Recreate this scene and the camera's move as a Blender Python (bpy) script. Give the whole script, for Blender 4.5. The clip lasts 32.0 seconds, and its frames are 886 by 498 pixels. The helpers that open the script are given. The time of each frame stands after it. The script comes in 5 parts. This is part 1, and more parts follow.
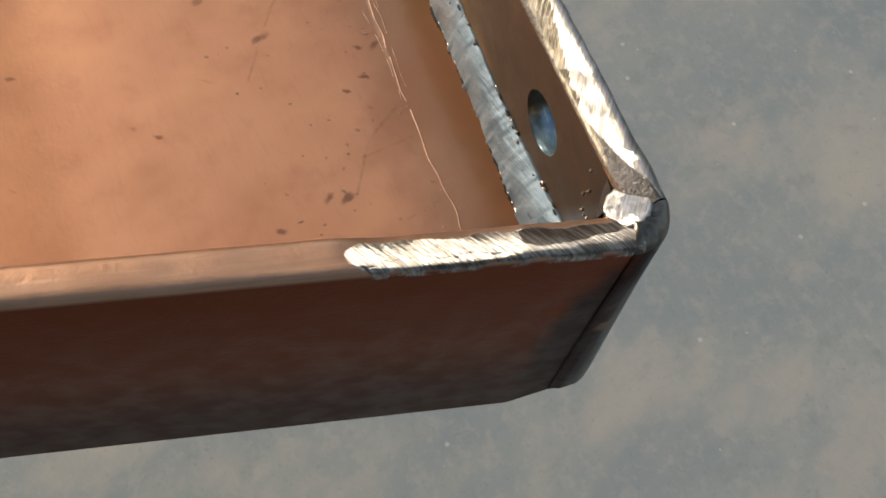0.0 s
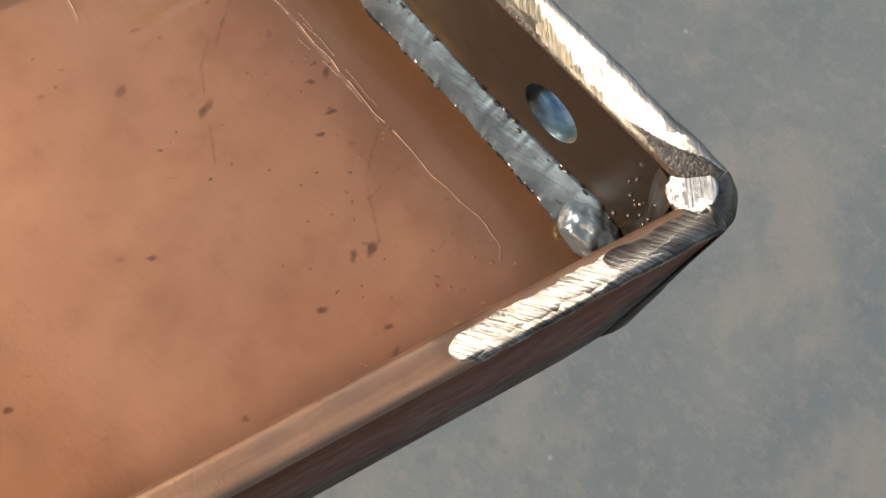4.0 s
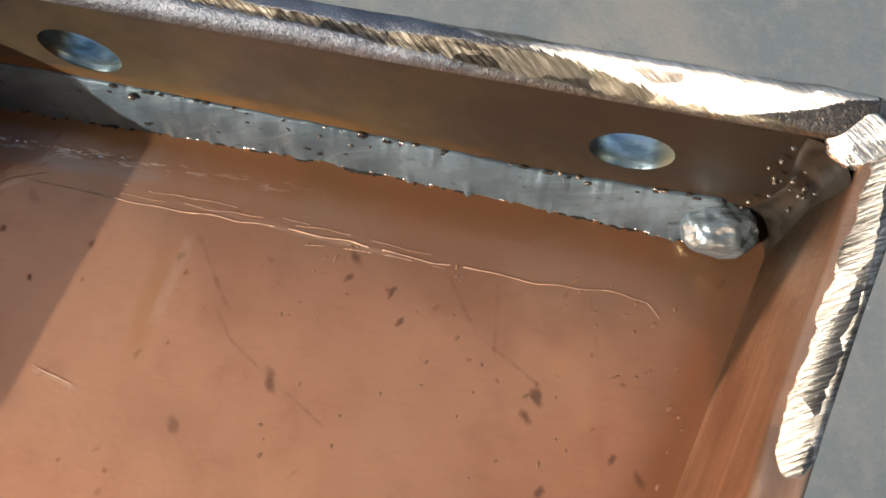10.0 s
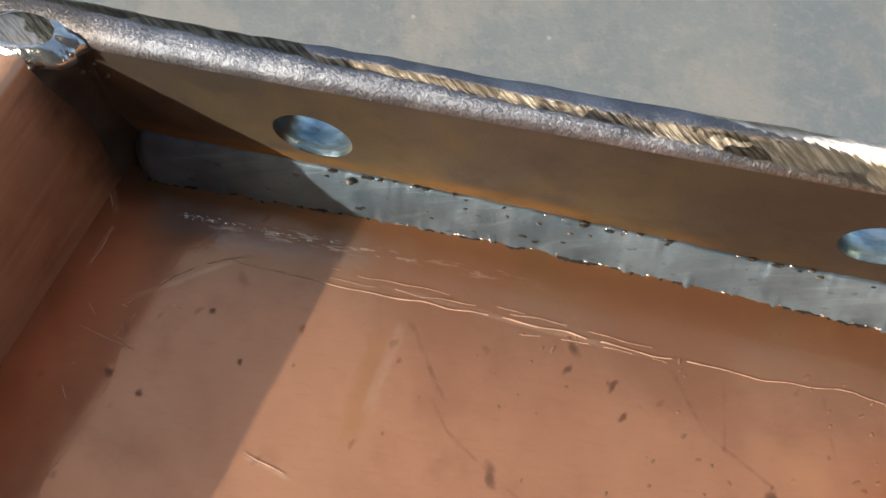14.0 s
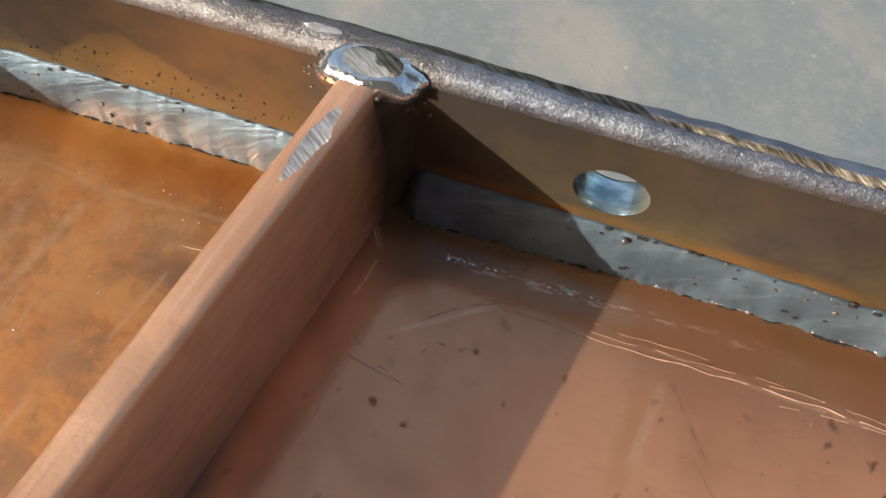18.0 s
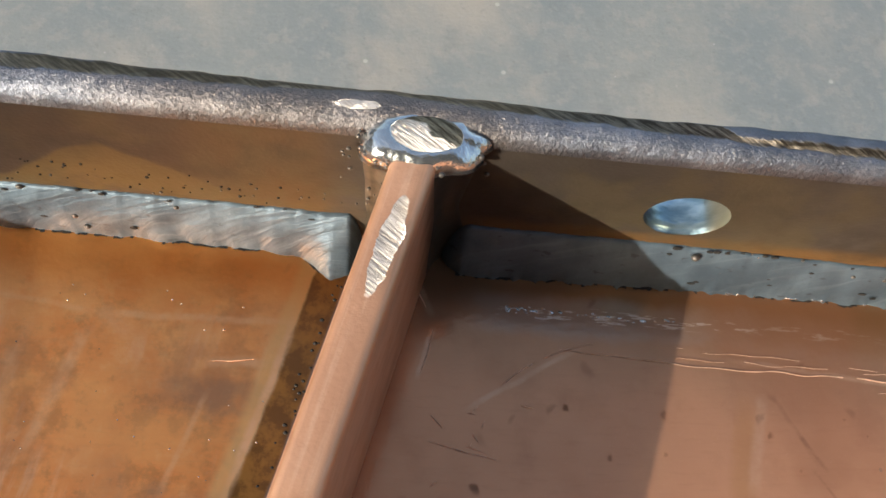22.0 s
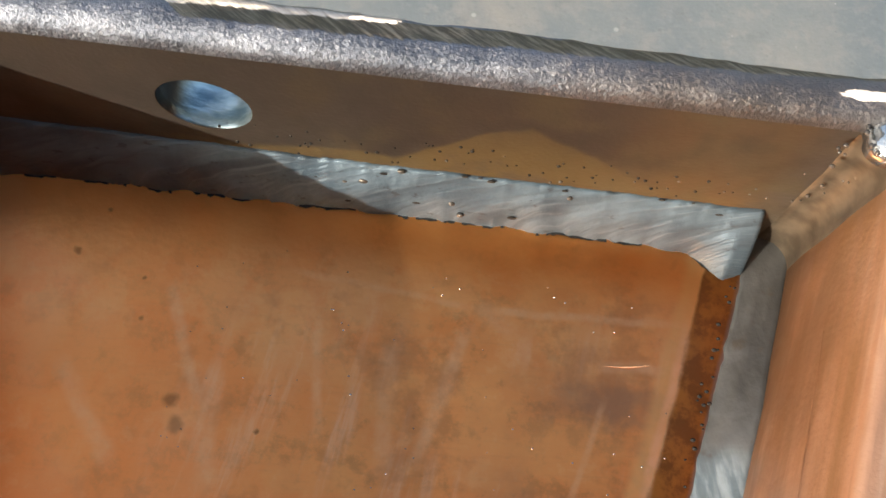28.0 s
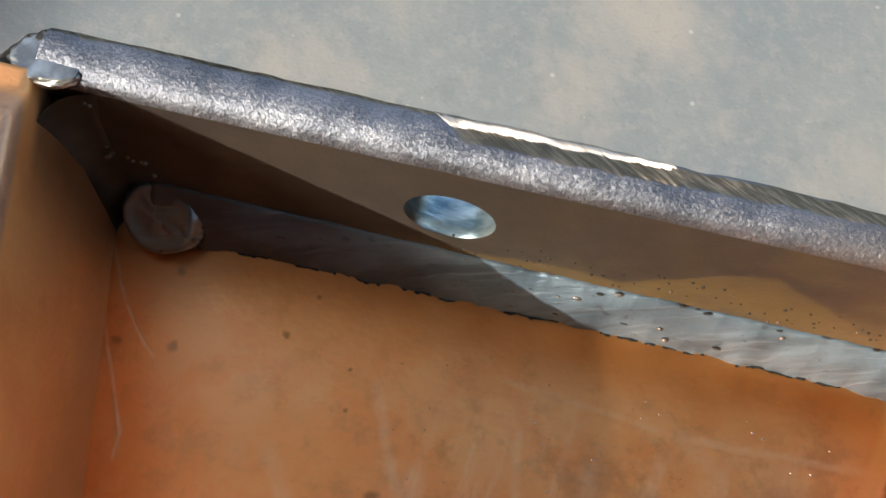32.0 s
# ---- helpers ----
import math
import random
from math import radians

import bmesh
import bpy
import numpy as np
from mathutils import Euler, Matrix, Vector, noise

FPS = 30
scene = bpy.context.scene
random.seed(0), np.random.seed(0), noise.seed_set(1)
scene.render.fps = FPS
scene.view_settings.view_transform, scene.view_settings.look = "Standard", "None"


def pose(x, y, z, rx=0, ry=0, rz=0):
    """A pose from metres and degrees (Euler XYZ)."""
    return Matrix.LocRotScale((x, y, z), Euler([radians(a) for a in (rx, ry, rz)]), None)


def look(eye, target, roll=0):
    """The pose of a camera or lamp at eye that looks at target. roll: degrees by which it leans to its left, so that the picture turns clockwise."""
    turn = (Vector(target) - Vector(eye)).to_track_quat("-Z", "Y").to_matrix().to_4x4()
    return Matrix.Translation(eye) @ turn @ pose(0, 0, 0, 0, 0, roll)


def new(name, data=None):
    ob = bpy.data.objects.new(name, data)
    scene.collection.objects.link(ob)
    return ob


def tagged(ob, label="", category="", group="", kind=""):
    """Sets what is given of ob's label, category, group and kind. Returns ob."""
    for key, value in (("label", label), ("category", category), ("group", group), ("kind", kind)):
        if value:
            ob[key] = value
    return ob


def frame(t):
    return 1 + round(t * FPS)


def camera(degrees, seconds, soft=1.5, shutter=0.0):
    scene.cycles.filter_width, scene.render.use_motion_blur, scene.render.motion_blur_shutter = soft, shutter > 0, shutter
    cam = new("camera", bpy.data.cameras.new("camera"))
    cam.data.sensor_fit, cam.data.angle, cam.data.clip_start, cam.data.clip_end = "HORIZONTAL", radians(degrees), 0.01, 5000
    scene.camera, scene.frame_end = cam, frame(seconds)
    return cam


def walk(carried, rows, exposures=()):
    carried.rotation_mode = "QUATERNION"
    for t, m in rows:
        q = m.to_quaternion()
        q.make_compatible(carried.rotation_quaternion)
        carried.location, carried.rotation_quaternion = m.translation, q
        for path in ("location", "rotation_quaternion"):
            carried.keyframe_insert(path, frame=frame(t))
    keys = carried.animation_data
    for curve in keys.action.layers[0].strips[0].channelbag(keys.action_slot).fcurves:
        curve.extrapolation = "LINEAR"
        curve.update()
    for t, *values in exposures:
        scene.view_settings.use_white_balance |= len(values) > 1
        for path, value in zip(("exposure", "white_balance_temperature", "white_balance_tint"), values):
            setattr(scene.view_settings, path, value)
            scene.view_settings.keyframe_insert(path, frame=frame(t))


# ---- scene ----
# The camera: seconds, place in metres, then yaw, pitch and roll in degrees.
cam = camera(51.70, 32.0, soft=1.6)
PATH = [
    (0, 0.17963, -0.05138, 0.51496, 60.423, -65.446, 9.805),
    (0.5, 0.17595, -0.05315, 0.51525, 57.533, -65.929, 10.695),
    (1, 0.17078, -0.05590, 0.51687, 53.675, -66.296, 12.472),
    (1.5, 0.16798, -0.05792, 0.51910, 49.789, -67.488, 14.351),
    (2, 0.16051, -0.06050, 0.52064, 43.566, -68.241, 17.409),
    (2.5, 0.15467, -0.06014, 0.51888, 43.586, -69.815, 15.036),
    (4.5, 0.13512, -0.05690, 0.51596, 29.127, -73.819, 14.750),
    (5, 0.12595, -0.05523, 0.51469, 20.568, -74.693, 18.725),
    (5.5, 0.12210, -0.05359, 0.51354, 18.810, -75.379, 17.779),
    (6, 0.11746, -0.05352, 0.51242, 14.092, -75.624, 19.890),
    (6.5, 0.11229, -0.05744, 0.51504, 7.825, -74.146, 24.168),
    (7, 0.11115, -0.05513, 0.51411, 6.490, -74.736, 21.930),
    (7.5, 0.10913, -0.05227, 0.51392, 3.655, -73.934, 20.609),
    (8, 0.10371, -0.05153, 0.51196, 4.143, -74.002, 16.357),
    (8.5, 0.10034, -0.05058, 0.50920, 5.054, -74.188, 12.210),
    (9, 0.09810, -0.04751, 0.50502, 4.626, -74.864, 9.618),
    (9.5, 0.09681, -0.04761, 0.49818, 8.684, -75.490, 3.911),
    (10, 0.10045, -0.04938, 0.50157, 14.322, -73.762, -2.991),
    (10.5, 0.10116, -0.04642, 0.50149, 19.762, -71.177, -9.255),
    (11, 0.09635, -0.04615, 0.49998, 17.833, -70.095, -7.804),
    (11.5, 0.09219, -0.04761, 0.49903, 13.252, -70.428, -3.552),
    (12, 0.09117, -0.04877, 0.50126, 13.501, -70.328, -3.464),
    (12.5, 0.08537, -0.04857, 0.50098, 13.199, -70.015, -2.672),
    (13, 0.08157, -0.04954, 0.49948, 14.696, -69.695, -3.498),
    (13.5, 0.07758, -0.05098, 0.49969, 16.397, -69.085, -4.479),
    (14, 0.07386, -0.05249, 0.49992, 19.793, -68.727, -7.072),
    (14.5, 0.06892, -0.05228, 0.49921, 19.883, -69.103, -6.464),
    (16.5, 0.05156, -0.06232, 0.50665, 21.047, -63.500, -2.061),
    (17, 0.04224, -0.06466, 0.50660, 23.401, -63.393, -3.344),
    (17.5, 0.04297, -0.06561, 0.50535, 21.696, -63.594, -2.243),
    (18, 0.03532, -0.06934, 0.50271, 17.634, -63.600, 0.983),
    (18.5, 0.03047, -0.06780, 0.50131, 18.820, -63.224, -1.022),
    (19, 0.02710, -0.06600, 0.49803, 14.571, -63.030, 2.126),
    (19.5, 0.02415, -0.06512, 0.49845, 11.828, -63.083, 3.547),
    (20, 0.02106, -0.06520, 0.49795, 8.754, -63.243, 5.204),
    (20.5, 0.01784, -0.06306, 0.49760, 6.014, -63.999, 6.262),
    (21, 0.01518, -0.05797, 0.49918, 3.452, -64.978, 6.251),
    (21.5, 0.00903, -0.05597, 0.49774, 0.783, -66.208, 6.537),
    (22, 0.00498, -0.05365, 0.49757, -1.999, -66.894, 7.230),
    (22.5, 0.00010, -0.05157, 0.49453, -5.202, -67.765, 8.824),
    (23, -0.00366, -0.05173, 0.49568, -6.524, -68.063, 8.576),
    (23.5, -0.00833, -0.05049, 0.49614, -7.462, -68.689, 8.323),
    (24, -0.01416, -0.04973, 0.49553, -12.305, -68.372, 12.423),
    (24.5, -0.01864, -0.04720, 0.49316, -9.697, -69.133, 9.376),
    (25, -0.02323, -0.04694, 0.48876, -8.706, -69.386, 8.416),
    (25.5, -0.02657, -0.04610, 0.48802, -7.057, -69.810, 6.898),
    (26, -0.03019, -0.04664, 0.48632, -4.844, -70.096, 5.541),
    (26.5, -0.03350, -0.04735, 0.48616, 0.816, -70.390, 1.973),
    (28.5, -0.05048, -0.04875, 0.48748, -0.645, -69.978, 7.993),
    (29, -0.05493, -0.04678, 0.48803, -2.870, -70.498, 10.656),
    (29.5, -0.05722, -0.04626, 0.48775, -0.649, -70.374, 9.544),
    (30, -0.06042, -0.04604, 0.48838, 0.793, -69.987, 9.170),
    (30.5, -0.06306, -0.04630, 0.48710, 2.829, -69.433, 8.088),
    (31, -0.06637, -0.04530, 0.48722, 3.490, -68.969, 8.362),
    (31.5, -0.06881, -0.04515, 0.48784, 3.902, -68.199, 8.593),
    (32, -0.07240, -0.04376, 0.49067, 5.019, -68.085, 8.107),
]
EXPOSURES = [(0, 0.70, 7500, 10), (6, 0.72, 7500, 10), (10, 0.94, 7500, 10), (13, 1.14, 7500, 10), (27, 1.24, 7500, 10), (29.5, 1.44, 7500, 10), (32, 1.44, 7500, 10)]
walk(cam, [(t, pose(x, y, z, 90 + pitch, 0, yaw) @ pose(0, 0, 0, 0, 0, roll)) for t, x, y, z, yaw, pitch, roll in PATH], EXPOSURES)

# ---- world, sun ----
SUN = Vector((1.53, 1.54, -1.0)).normalized()  # the way the light travels
elev, turn = math.asin(-SUN.z), math.atan2(-SUN.x, -SUN.y)
world = bpy.data.worlds.new("sky")
scene.world = world
world.use_nodes = True
wn = world.node_tree.nodes
sky = wn.new("ShaderNodeTexSky")
sky.sky_type, sky.sun_disc, sky.sun_elevation, sky.sun_rotation = "NISHITA", False, elev, turn
sky.dust_density, sky.ozone_density = 4.0, 0.6
wn["Background"].inputs[1].default_value = 0.15
world.node_tree.links.new(sky.outputs[0], wn["Background"].inputs[0])
sun = new("sun", bpy.data.lights.new("sun", "SUN"))
sun.data.energy, sun.data.angle, sun.data.color = 2.75, radians(0.6), (1.0, 0.97, 0.92)
sun.matrix_world = look((0, 0, 3), Vector((0, 0, 3)) + SUN)

# ---- sizes: the tray is drawn in bar units of 40 mm ----
U = 0.04
BASE = 0.372  # the tray's plate above the ground
TOP, FOOT, FRONT = 0.83, -1.17, -7.0
T_RAIL = 0.15


def right_in(y):
    return 3.475 + 0.235 * y


def left_in(y):
    return -3.06 - 0.24 * y


def div_mid(y):
    return 0.073 + 0.215 * y


# ---- node helpers ----
class Val:
    """A node socket that can be used in sums."""

    def __init__(self, tree, socket):
        self.tree, self.socket = tree, socket

    def _math(self, op, other=None, third=None):
        node = self.tree.nodes.new("ShaderNodeMath")
        node.operation = op
        for n, v in enumerate((self, other, third)):
            if isinstance(v, Val):
                self.tree.links.new(v.socket, node.inputs[n])
            elif v is not None:
                node.inputs[n].default_value = v
        return Val(self.tree, node.outputs[0])

    def __add__(self, o):
        return self._math("ADD", o)

    def __sub__(self, o):
        return self._math("SUBTRACT", o)

    def __mul__(self, o):
        return self._math("MULTIPLY", o)

    def abs(self):
        return self._math("ABSOLUTE")

    def max(self, o):
        return self._math("MAXIMUM", o)

    def min(self, o):
        return self._math("MINIMUM", o)

    def inv(self):
        return self * -1.0 + 1.0

    def ramp(self, a, b, lo=0.0, hi=1.0):
        """lo at a, hi at b, smooth between; a may be over b."""
        if a > b:
            a, b, lo, hi = b, a, hi, lo
        node = self.tree.nodes.new("ShaderNodeMapRange")
        node.interpolation_type = "SMOOTHSTEP"
        self.tree.links.new(self.socket, node.inputs[0])
        for n, v in enumerate((a, b, lo, hi)):
            node.inputs[n + 1].default_value = v
        return Val(self.tree, node.outputs[0])

    def curve(self, points):
        """A value that goes straight from point to point; points: (at, value) with values from 0 to 1."""
        a, b = points[0][0], points[-1][0]
        node = self.tree.nodes.new("ShaderNodeValToRGB")
        ends = node.color_ramp.elements
        while len(ends) < len(points):
            ends.new(0.5)
        for e, (at, v) in zip(ends, points):
            e.position, e.color = (at - a) / (b - a), (v, v, v, 1)
        self.tree.links.new(((self - a) * (1 / (b - a))).socket, node.inputs[0])
        return Val(self.tree, node.outputs[0])


class Look:
    """A procedural material on the thing's own coordinates, in bar units."""

    def __init__(self, name):
        self.mat = bpy.data.materials.new(name)
        self.mat.use_nodes = True
        self.tree = self.mat.node_tree
        self.bsdf = self.tree.nodes["Principled BSDF"]
        self.coord = self.tree.nodes.new("ShaderNodeTexCoord").outputs["Object"]
        scale = self.tree.nodes.new("ShaderNodeVectorMath")
        scale.operation = "SCALE"
        scale.inputs["Scale"].default_value = 1 / U
        self.tree.links.new(self.coord, scale.inputs[0])
        self.p = scale.outputs[0]
        sep = self.tree.nodes.new("ShaderNodeSeparateXYZ")
        self.tree.links.new(self.p, sep.inputs[0])
        self.x, self.y, self.z = (Val(self.tree, s) for s in sep.outputs)

    def noise(self, scale, detail=3.0, stretch=(1, 1, 1), turn=0.0, rough=0.55, shift=0.0):
        m = self.tree.nodes.new("ShaderNodeMapping")
        m.vector_type = "TEXTURE"
        m.inputs["Scale"].default_value = [1 / v for v in stretch]
        m.inputs["Rotation"].default_value = (0, 0, radians(turn))
        m.inputs["Location"].default_value = (shift, shift * 0.7, 0)
        self.tree.links.new(self.p, m.inputs[0])
        n = self.tree.nodes.new("ShaderNodeTexNoise")
        n.inputs["Scale"].default_value, n.inputs["Detail"].default_value, n.inputs["Roughness"].default_value = scale, detail, rough
        self.tree.links.new(m.outputs[0], n.inputs["Vector"])
        return Val(self.tree, n.outputs[0])

    def cells(self, scale, stretch=(1, 1, 1), feature="F1"):
        m = self.tree.nodes.new("ShaderNodeMapping")
        m.inputs["Scale"].default_value = stretch
        self.tree.links.new(self.p, m.inputs[0])
        n = self.tree.nodes.new("ShaderNodeTexVoronoi")
        n.inputs["Scale"].default_value = scale
        n.feature = feature
        self.tree.links.new(m.outputs[0], n.inputs["Vector"])
        return Val(self.tree, n.outputs[0])

    def mix(self, fac, a, b):
        """Colours or colour sockets a and b."""
        n = self.tree.nodes.new("ShaderNodeMix")
        n.data_type = "RGBA"
        if isinstance(fac, Val):
            self.tree.links.new(fac.socket, n.inputs[0])
        else:
            n.inputs[0].default_value = fac
        for i, c in ((6, a), (7, b)):
            if isinstance(c, tuple):
                n.inputs[i].default_value = (*c, 1)
            else:
                self.tree.links.new(c, n.inputs[i])
        return n.outputs[2]

    def set(self, name, v):
        s = self.bsdf.inputs[name]
        if isinstance(v, Val):
            self.tree.links.new(v.socket, s)
        elif isinstance(v, tuple):
            s.default_value = (*v, 1)
        elif isinstance(v, (int, float)):
            s.default_value = v
        else:
            self.tree.links.new(v, s)
        return self

    def facets(self, scale, tilt, mask=None, stretch=(1, 1, 1), turn=0.0, warp=0.0, shift=0.0):
        """The surface's normal, tilted at random from one small plane to the next."""
        tree = self.tree
        m = tree.nodes.new("ShaderNodeMapping")
        m.vector_type = "TEXTURE"
        m.inputs["Scale"].default_value = [1 / v for v in stretch]
        m.inputs["Rotation"].default_value = (0, 0, radians(turn))
        m.inputs["Location"].default_value = (shift, shift * 0.6, 0)
        source = self.p
        if warp:
            n = tree.nodes.new("ShaderNodeTexNoise")
            n.inputs["Scale"].default_value, n.inputs["Detail"].default_value = scale * 2.5, 4
            tree.links.new(self.p, n.inputs["Vector"])
            w = tree.nodes.new("ShaderNodeVectorMath")
            w.operation = "MULTIPLY_ADD"
            tree.links.new(n.outputs["Color"], w.inputs[0])
            w.inputs[1].default_value = (warp, warp, warp)
            tree.links.new(self.p, w.inputs[2])
            source = w.outputs[0]
        tree.links.new(source, m.inputs[0])
        cell = tree.nodes.new("ShaderNodeTexVoronoi")
        cell.inputs["Scale"].default_value = scale
        tree.links.new(m.outputs[0], cell.inputs["Vector"])
        low = tree.nodes.new("ShaderNodeVectorMath")
        low.operation = "SUBTRACT"
        tree.links.new(cell.outputs["Color"], low.inputs[0])
        low.inputs[1].default_value = (0.5, 0.5, 0.5)
        lean = tree.nodes.new("ShaderNodeVectorMath")
        lean.operation = "SCALE"
        tree.links.new(low.outputs[0], lean.inputs[0])
        lean.inputs["Scale"].default_value = tilt
        if mask is not None:
            tree.links.new((mask * tilt).socket, lean.inputs["Scale"])
        return self.leaning(lean.outputs[0])

    def leaning(self, vector, base=None):
        """The normal (or base) with a vector added, at unit length."""
        add = self.tree.nodes.new("ShaderNodeVectorMath")
        self.tree.links.new(base or self.tree.nodes.new("ShaderNodeNewGeometry").outputs["Normal"], add.inputs[0])
        self.tree.links.new(vector, add.inputs[1])
        unit = self.tree.nodes.new("ShaderNodeVectorMath")
        unit.operation = "NORMALIZE"
        self.tree.links.new(add.outputs[0], unit.inputs[0])
        return unit.outputs[0]

    def lean(self, mask, x, y, base=None):
        """The normal leaning by (x, y) where the mask is."""
        to = self.tree.nodes.new("ShaderNodeCombineXYZ")
        self.tree.links.new((mask * x).socket, to.inputs[0])
        self.tree.links.new((mask * y).socket, to.inputs[1])
        return self.leaning(to.outputs[0], base)

    def stroke(self, a, b, width, uneven=0.5):
        """A soft uneven streak on the plate from a to b."""
        d = Vector((b[0] - a[0], b[1] - a[1]))
        length = d.length
        d /= length
        along = (self.x - a[0]) * d.x + (self.y - a[1]) * d.y
        off = ((self.x - a[0]) * -d.y + (self.y - a[1]) * d.x + (self.noise(7, 4, shift=a[0]) - 0.5) * width * 1.6).abs()
        patchy = self.noise(13, 4, shift=b[0] + 2.0, rough=0.65).ramp(0.38, 0.62, 1 - uneven, 1.0)
        return off.ramp(width, width * 0.15) * along.ramp(-0.02, 0.12 * length) * along.ramp(length + 0.02, 0.8 * length) * patchy

    def polished(self, share, colour, rough):
        """Lays a mirror-like face over the surface, by the share given."""
        top = self.tree.nodes.new("ShaderNodeBsdfPrincipled")
        top.inputs["Metallic"].default_value = 1.0
        self.tree.links.new(colour, top.inputs["Base Color"])
        self.tree.links.new(rough.socket, top.inputs["Roughness"])
        both = self.tree.nodes.new("ShaderNodeMixShader")
        self.tree.links.new(share.socket, both.inputs[0])
        self.tree.links.new(self.bsdf.outputs[0], both.inputs[1])
        self.tree.links.new(top.outputs[0], both.inputs[2])
        out = [n for n in self.tree.nodes if n.bl_idname == "ShaderNodeOutputMaterial"][0]
        self.tree.links.new(both.outputs[0], out.inputs["Surface"])
        if self.bsdf.inputs["Normal"].links:
            self.tree.links.new(self.bsdf.inputs["Normal"].links[0].from_socket, top.inputs["Normal"])
        return self

    def scored(self, mask, across, amount=0.8):
        """Fine scores that spread the light across them, where the mask is."""
        to = self.tree.nodes.new("ShaderNodeCombineXYZ")
        to.inputs[0].default_value, to.inputs[1].default_value = across
        self.tree.links.new(to.outputs[0], self.bsdf.inputs["Tangent"])
        return self.set("Anisotropic", mask * amount)

    def bump(self, height, strength=0.3, depth=0.02, normal=None):
        b = self.tree.nodes.new("ShaderNodeBump")
        if normal is not None:
            self.tree.links.new(normal, b.inputs["Normal"])
        b.inputs["Strength"].default_value, b.inputs["Distance"].default_value = strength, depth * U
        self.tree.links.new(height.socket, b.inputs["Height"])
        self.tree.links.new(b.outputs[0], self.bsdf.inputs["Normal"])
        return self


# ---- materials ----
# Burnt specks on the plate: place and size.
SPECKS_RIGHT = [
    (1.37, -0.59, 0.024), (2.30, -0.54, 0.026), (2.77, -0.705, 0.020), (2.70, -0.745, 0.018), (2.45, -0.704, 0.018), (2.605, -0.245, 0.020), (1.64, -0.513, 0.014),
    (1.72, -0.566, 0.014), (1.97, -0.557, 0.013), (2.11, -0.513, 0.017), (2.28, -0.74, 0.014), (1.376, -0.856, 0.015), (1.47, -0.707, 0.014), (1.12, -1.327, 0.014),
    (1.29, -1.33, 0.022), (2.49, -0.49, 0.017), (2.53, -0.65, 0.020), (2.56, -0.76, 0.017), (2.88, -0.60, 0.015), (3.0, -0.69, 0.018), (3.085, -0.614, 0.014),
    (3.19, -0.607, 0.019), (3.30, -0.526, 0.016), (3.31, -0.638, 0.018), (3.2, -0.758, 0.018), (2.92, -0.862, 0.020), (3.17, -0.90, 0.016), (0.644, -0.565, 0.024),
    (0.803, -0.72, 0.022), (0.347, -0.867, 0.030), (0.484, -0.911, 0.024), (0.994, -0.553, 0.024), (1.0, -0.688, 0.015),
]
SPECKS_LEFT = [
    (-1.95, -0.78, 0.042), (-1.92, -0.855, 0.042), (-2.1, -0.531, 0.016), (-2.355, -0.33, 0.022), (-2.89, -0.475, 0.030), (-2.707, -0.455, 0.032), (-2.762, -0.196, 0.028), (-3.0, -0.457, 0.020), (-2.284, -0.179, 0.014), (-1.67, -0.84, 0.012), (-2.12, -0.40, 0.014),
]

SCRATCHES_LEFT = [
    [(-3.05, -0.09), (-2.98, -0.22), (-2.91, -0.345), (-2.80, -0.47), (-2.76, -0.50)],
    [(-3.05, -0.12), (-3.03, -0.23), (-2.94, -0.45), (-2.83, -0.66), (-2.78, -0.76), (-2.772, -0.84)],
]


def concrete():
    k = Look("worn painted concrete")
    big, mid, fine = k.noise(0.42, 4), k.noise(1.5, 5, shift=3.0), k.noise(14, 3)
    c = k.mix(big.ramp(0.4, 0.7), (0.168, 0.198, 0.213), (0.208, 0.230, 0.235))
    patch = k.noise(0.5, 5, stretch=(1.0, 0.55, 1), turn=25, shift=7.0).ramp(0.46, 0.70)
    c = k.mix(patch * 0.85, c, (0.30, 0.287, 0.262))
    c = k.mix(mid.ramp(0.56, 0.72) * 0.5, c, (0.145, 0.167, 0.18))
    c = k.mix(k.cells(1.3).ramp(0.07, 0.03) * 0.4, c, (0.55, 0.55, 0.53))
    grains = (k.noise(2.2, 3, shift=12.0) * 0.05 + k.cells(2.3)).ramp(0.075, 0.045)
    c = k.mix(grains * k.noise(1.1, 2, shift=15.0).ramp(0.5, 0.6) * 0.45, c, (0.56, 0.57, 0.56))
    c = k.mix(k.noise(3.0, 6, shift=18.0, rough=0.7).ramp(0.5, 0.62) * 0.35, c, (0.285, 0.28, 0.265))
    c = k.mix(k.noise(5, 5, shift=5.0, rough=0.65).ramp(0.5, 0.68) * 0.3, c, (0.26, 0.275, 0.275))
    c = k.mix(k.noise(9, 5, shift=9.0, rough=0.65).ramp(0.56, 0.7) * 0.3, c, (0.12, 0.135, 0.142))
    k.set("Base Color", c).set("Roughness", big.ramp(0.3, 0.7, 0.55, 0.8))
    return k.bump(fine, 0.15, 0.05).mat


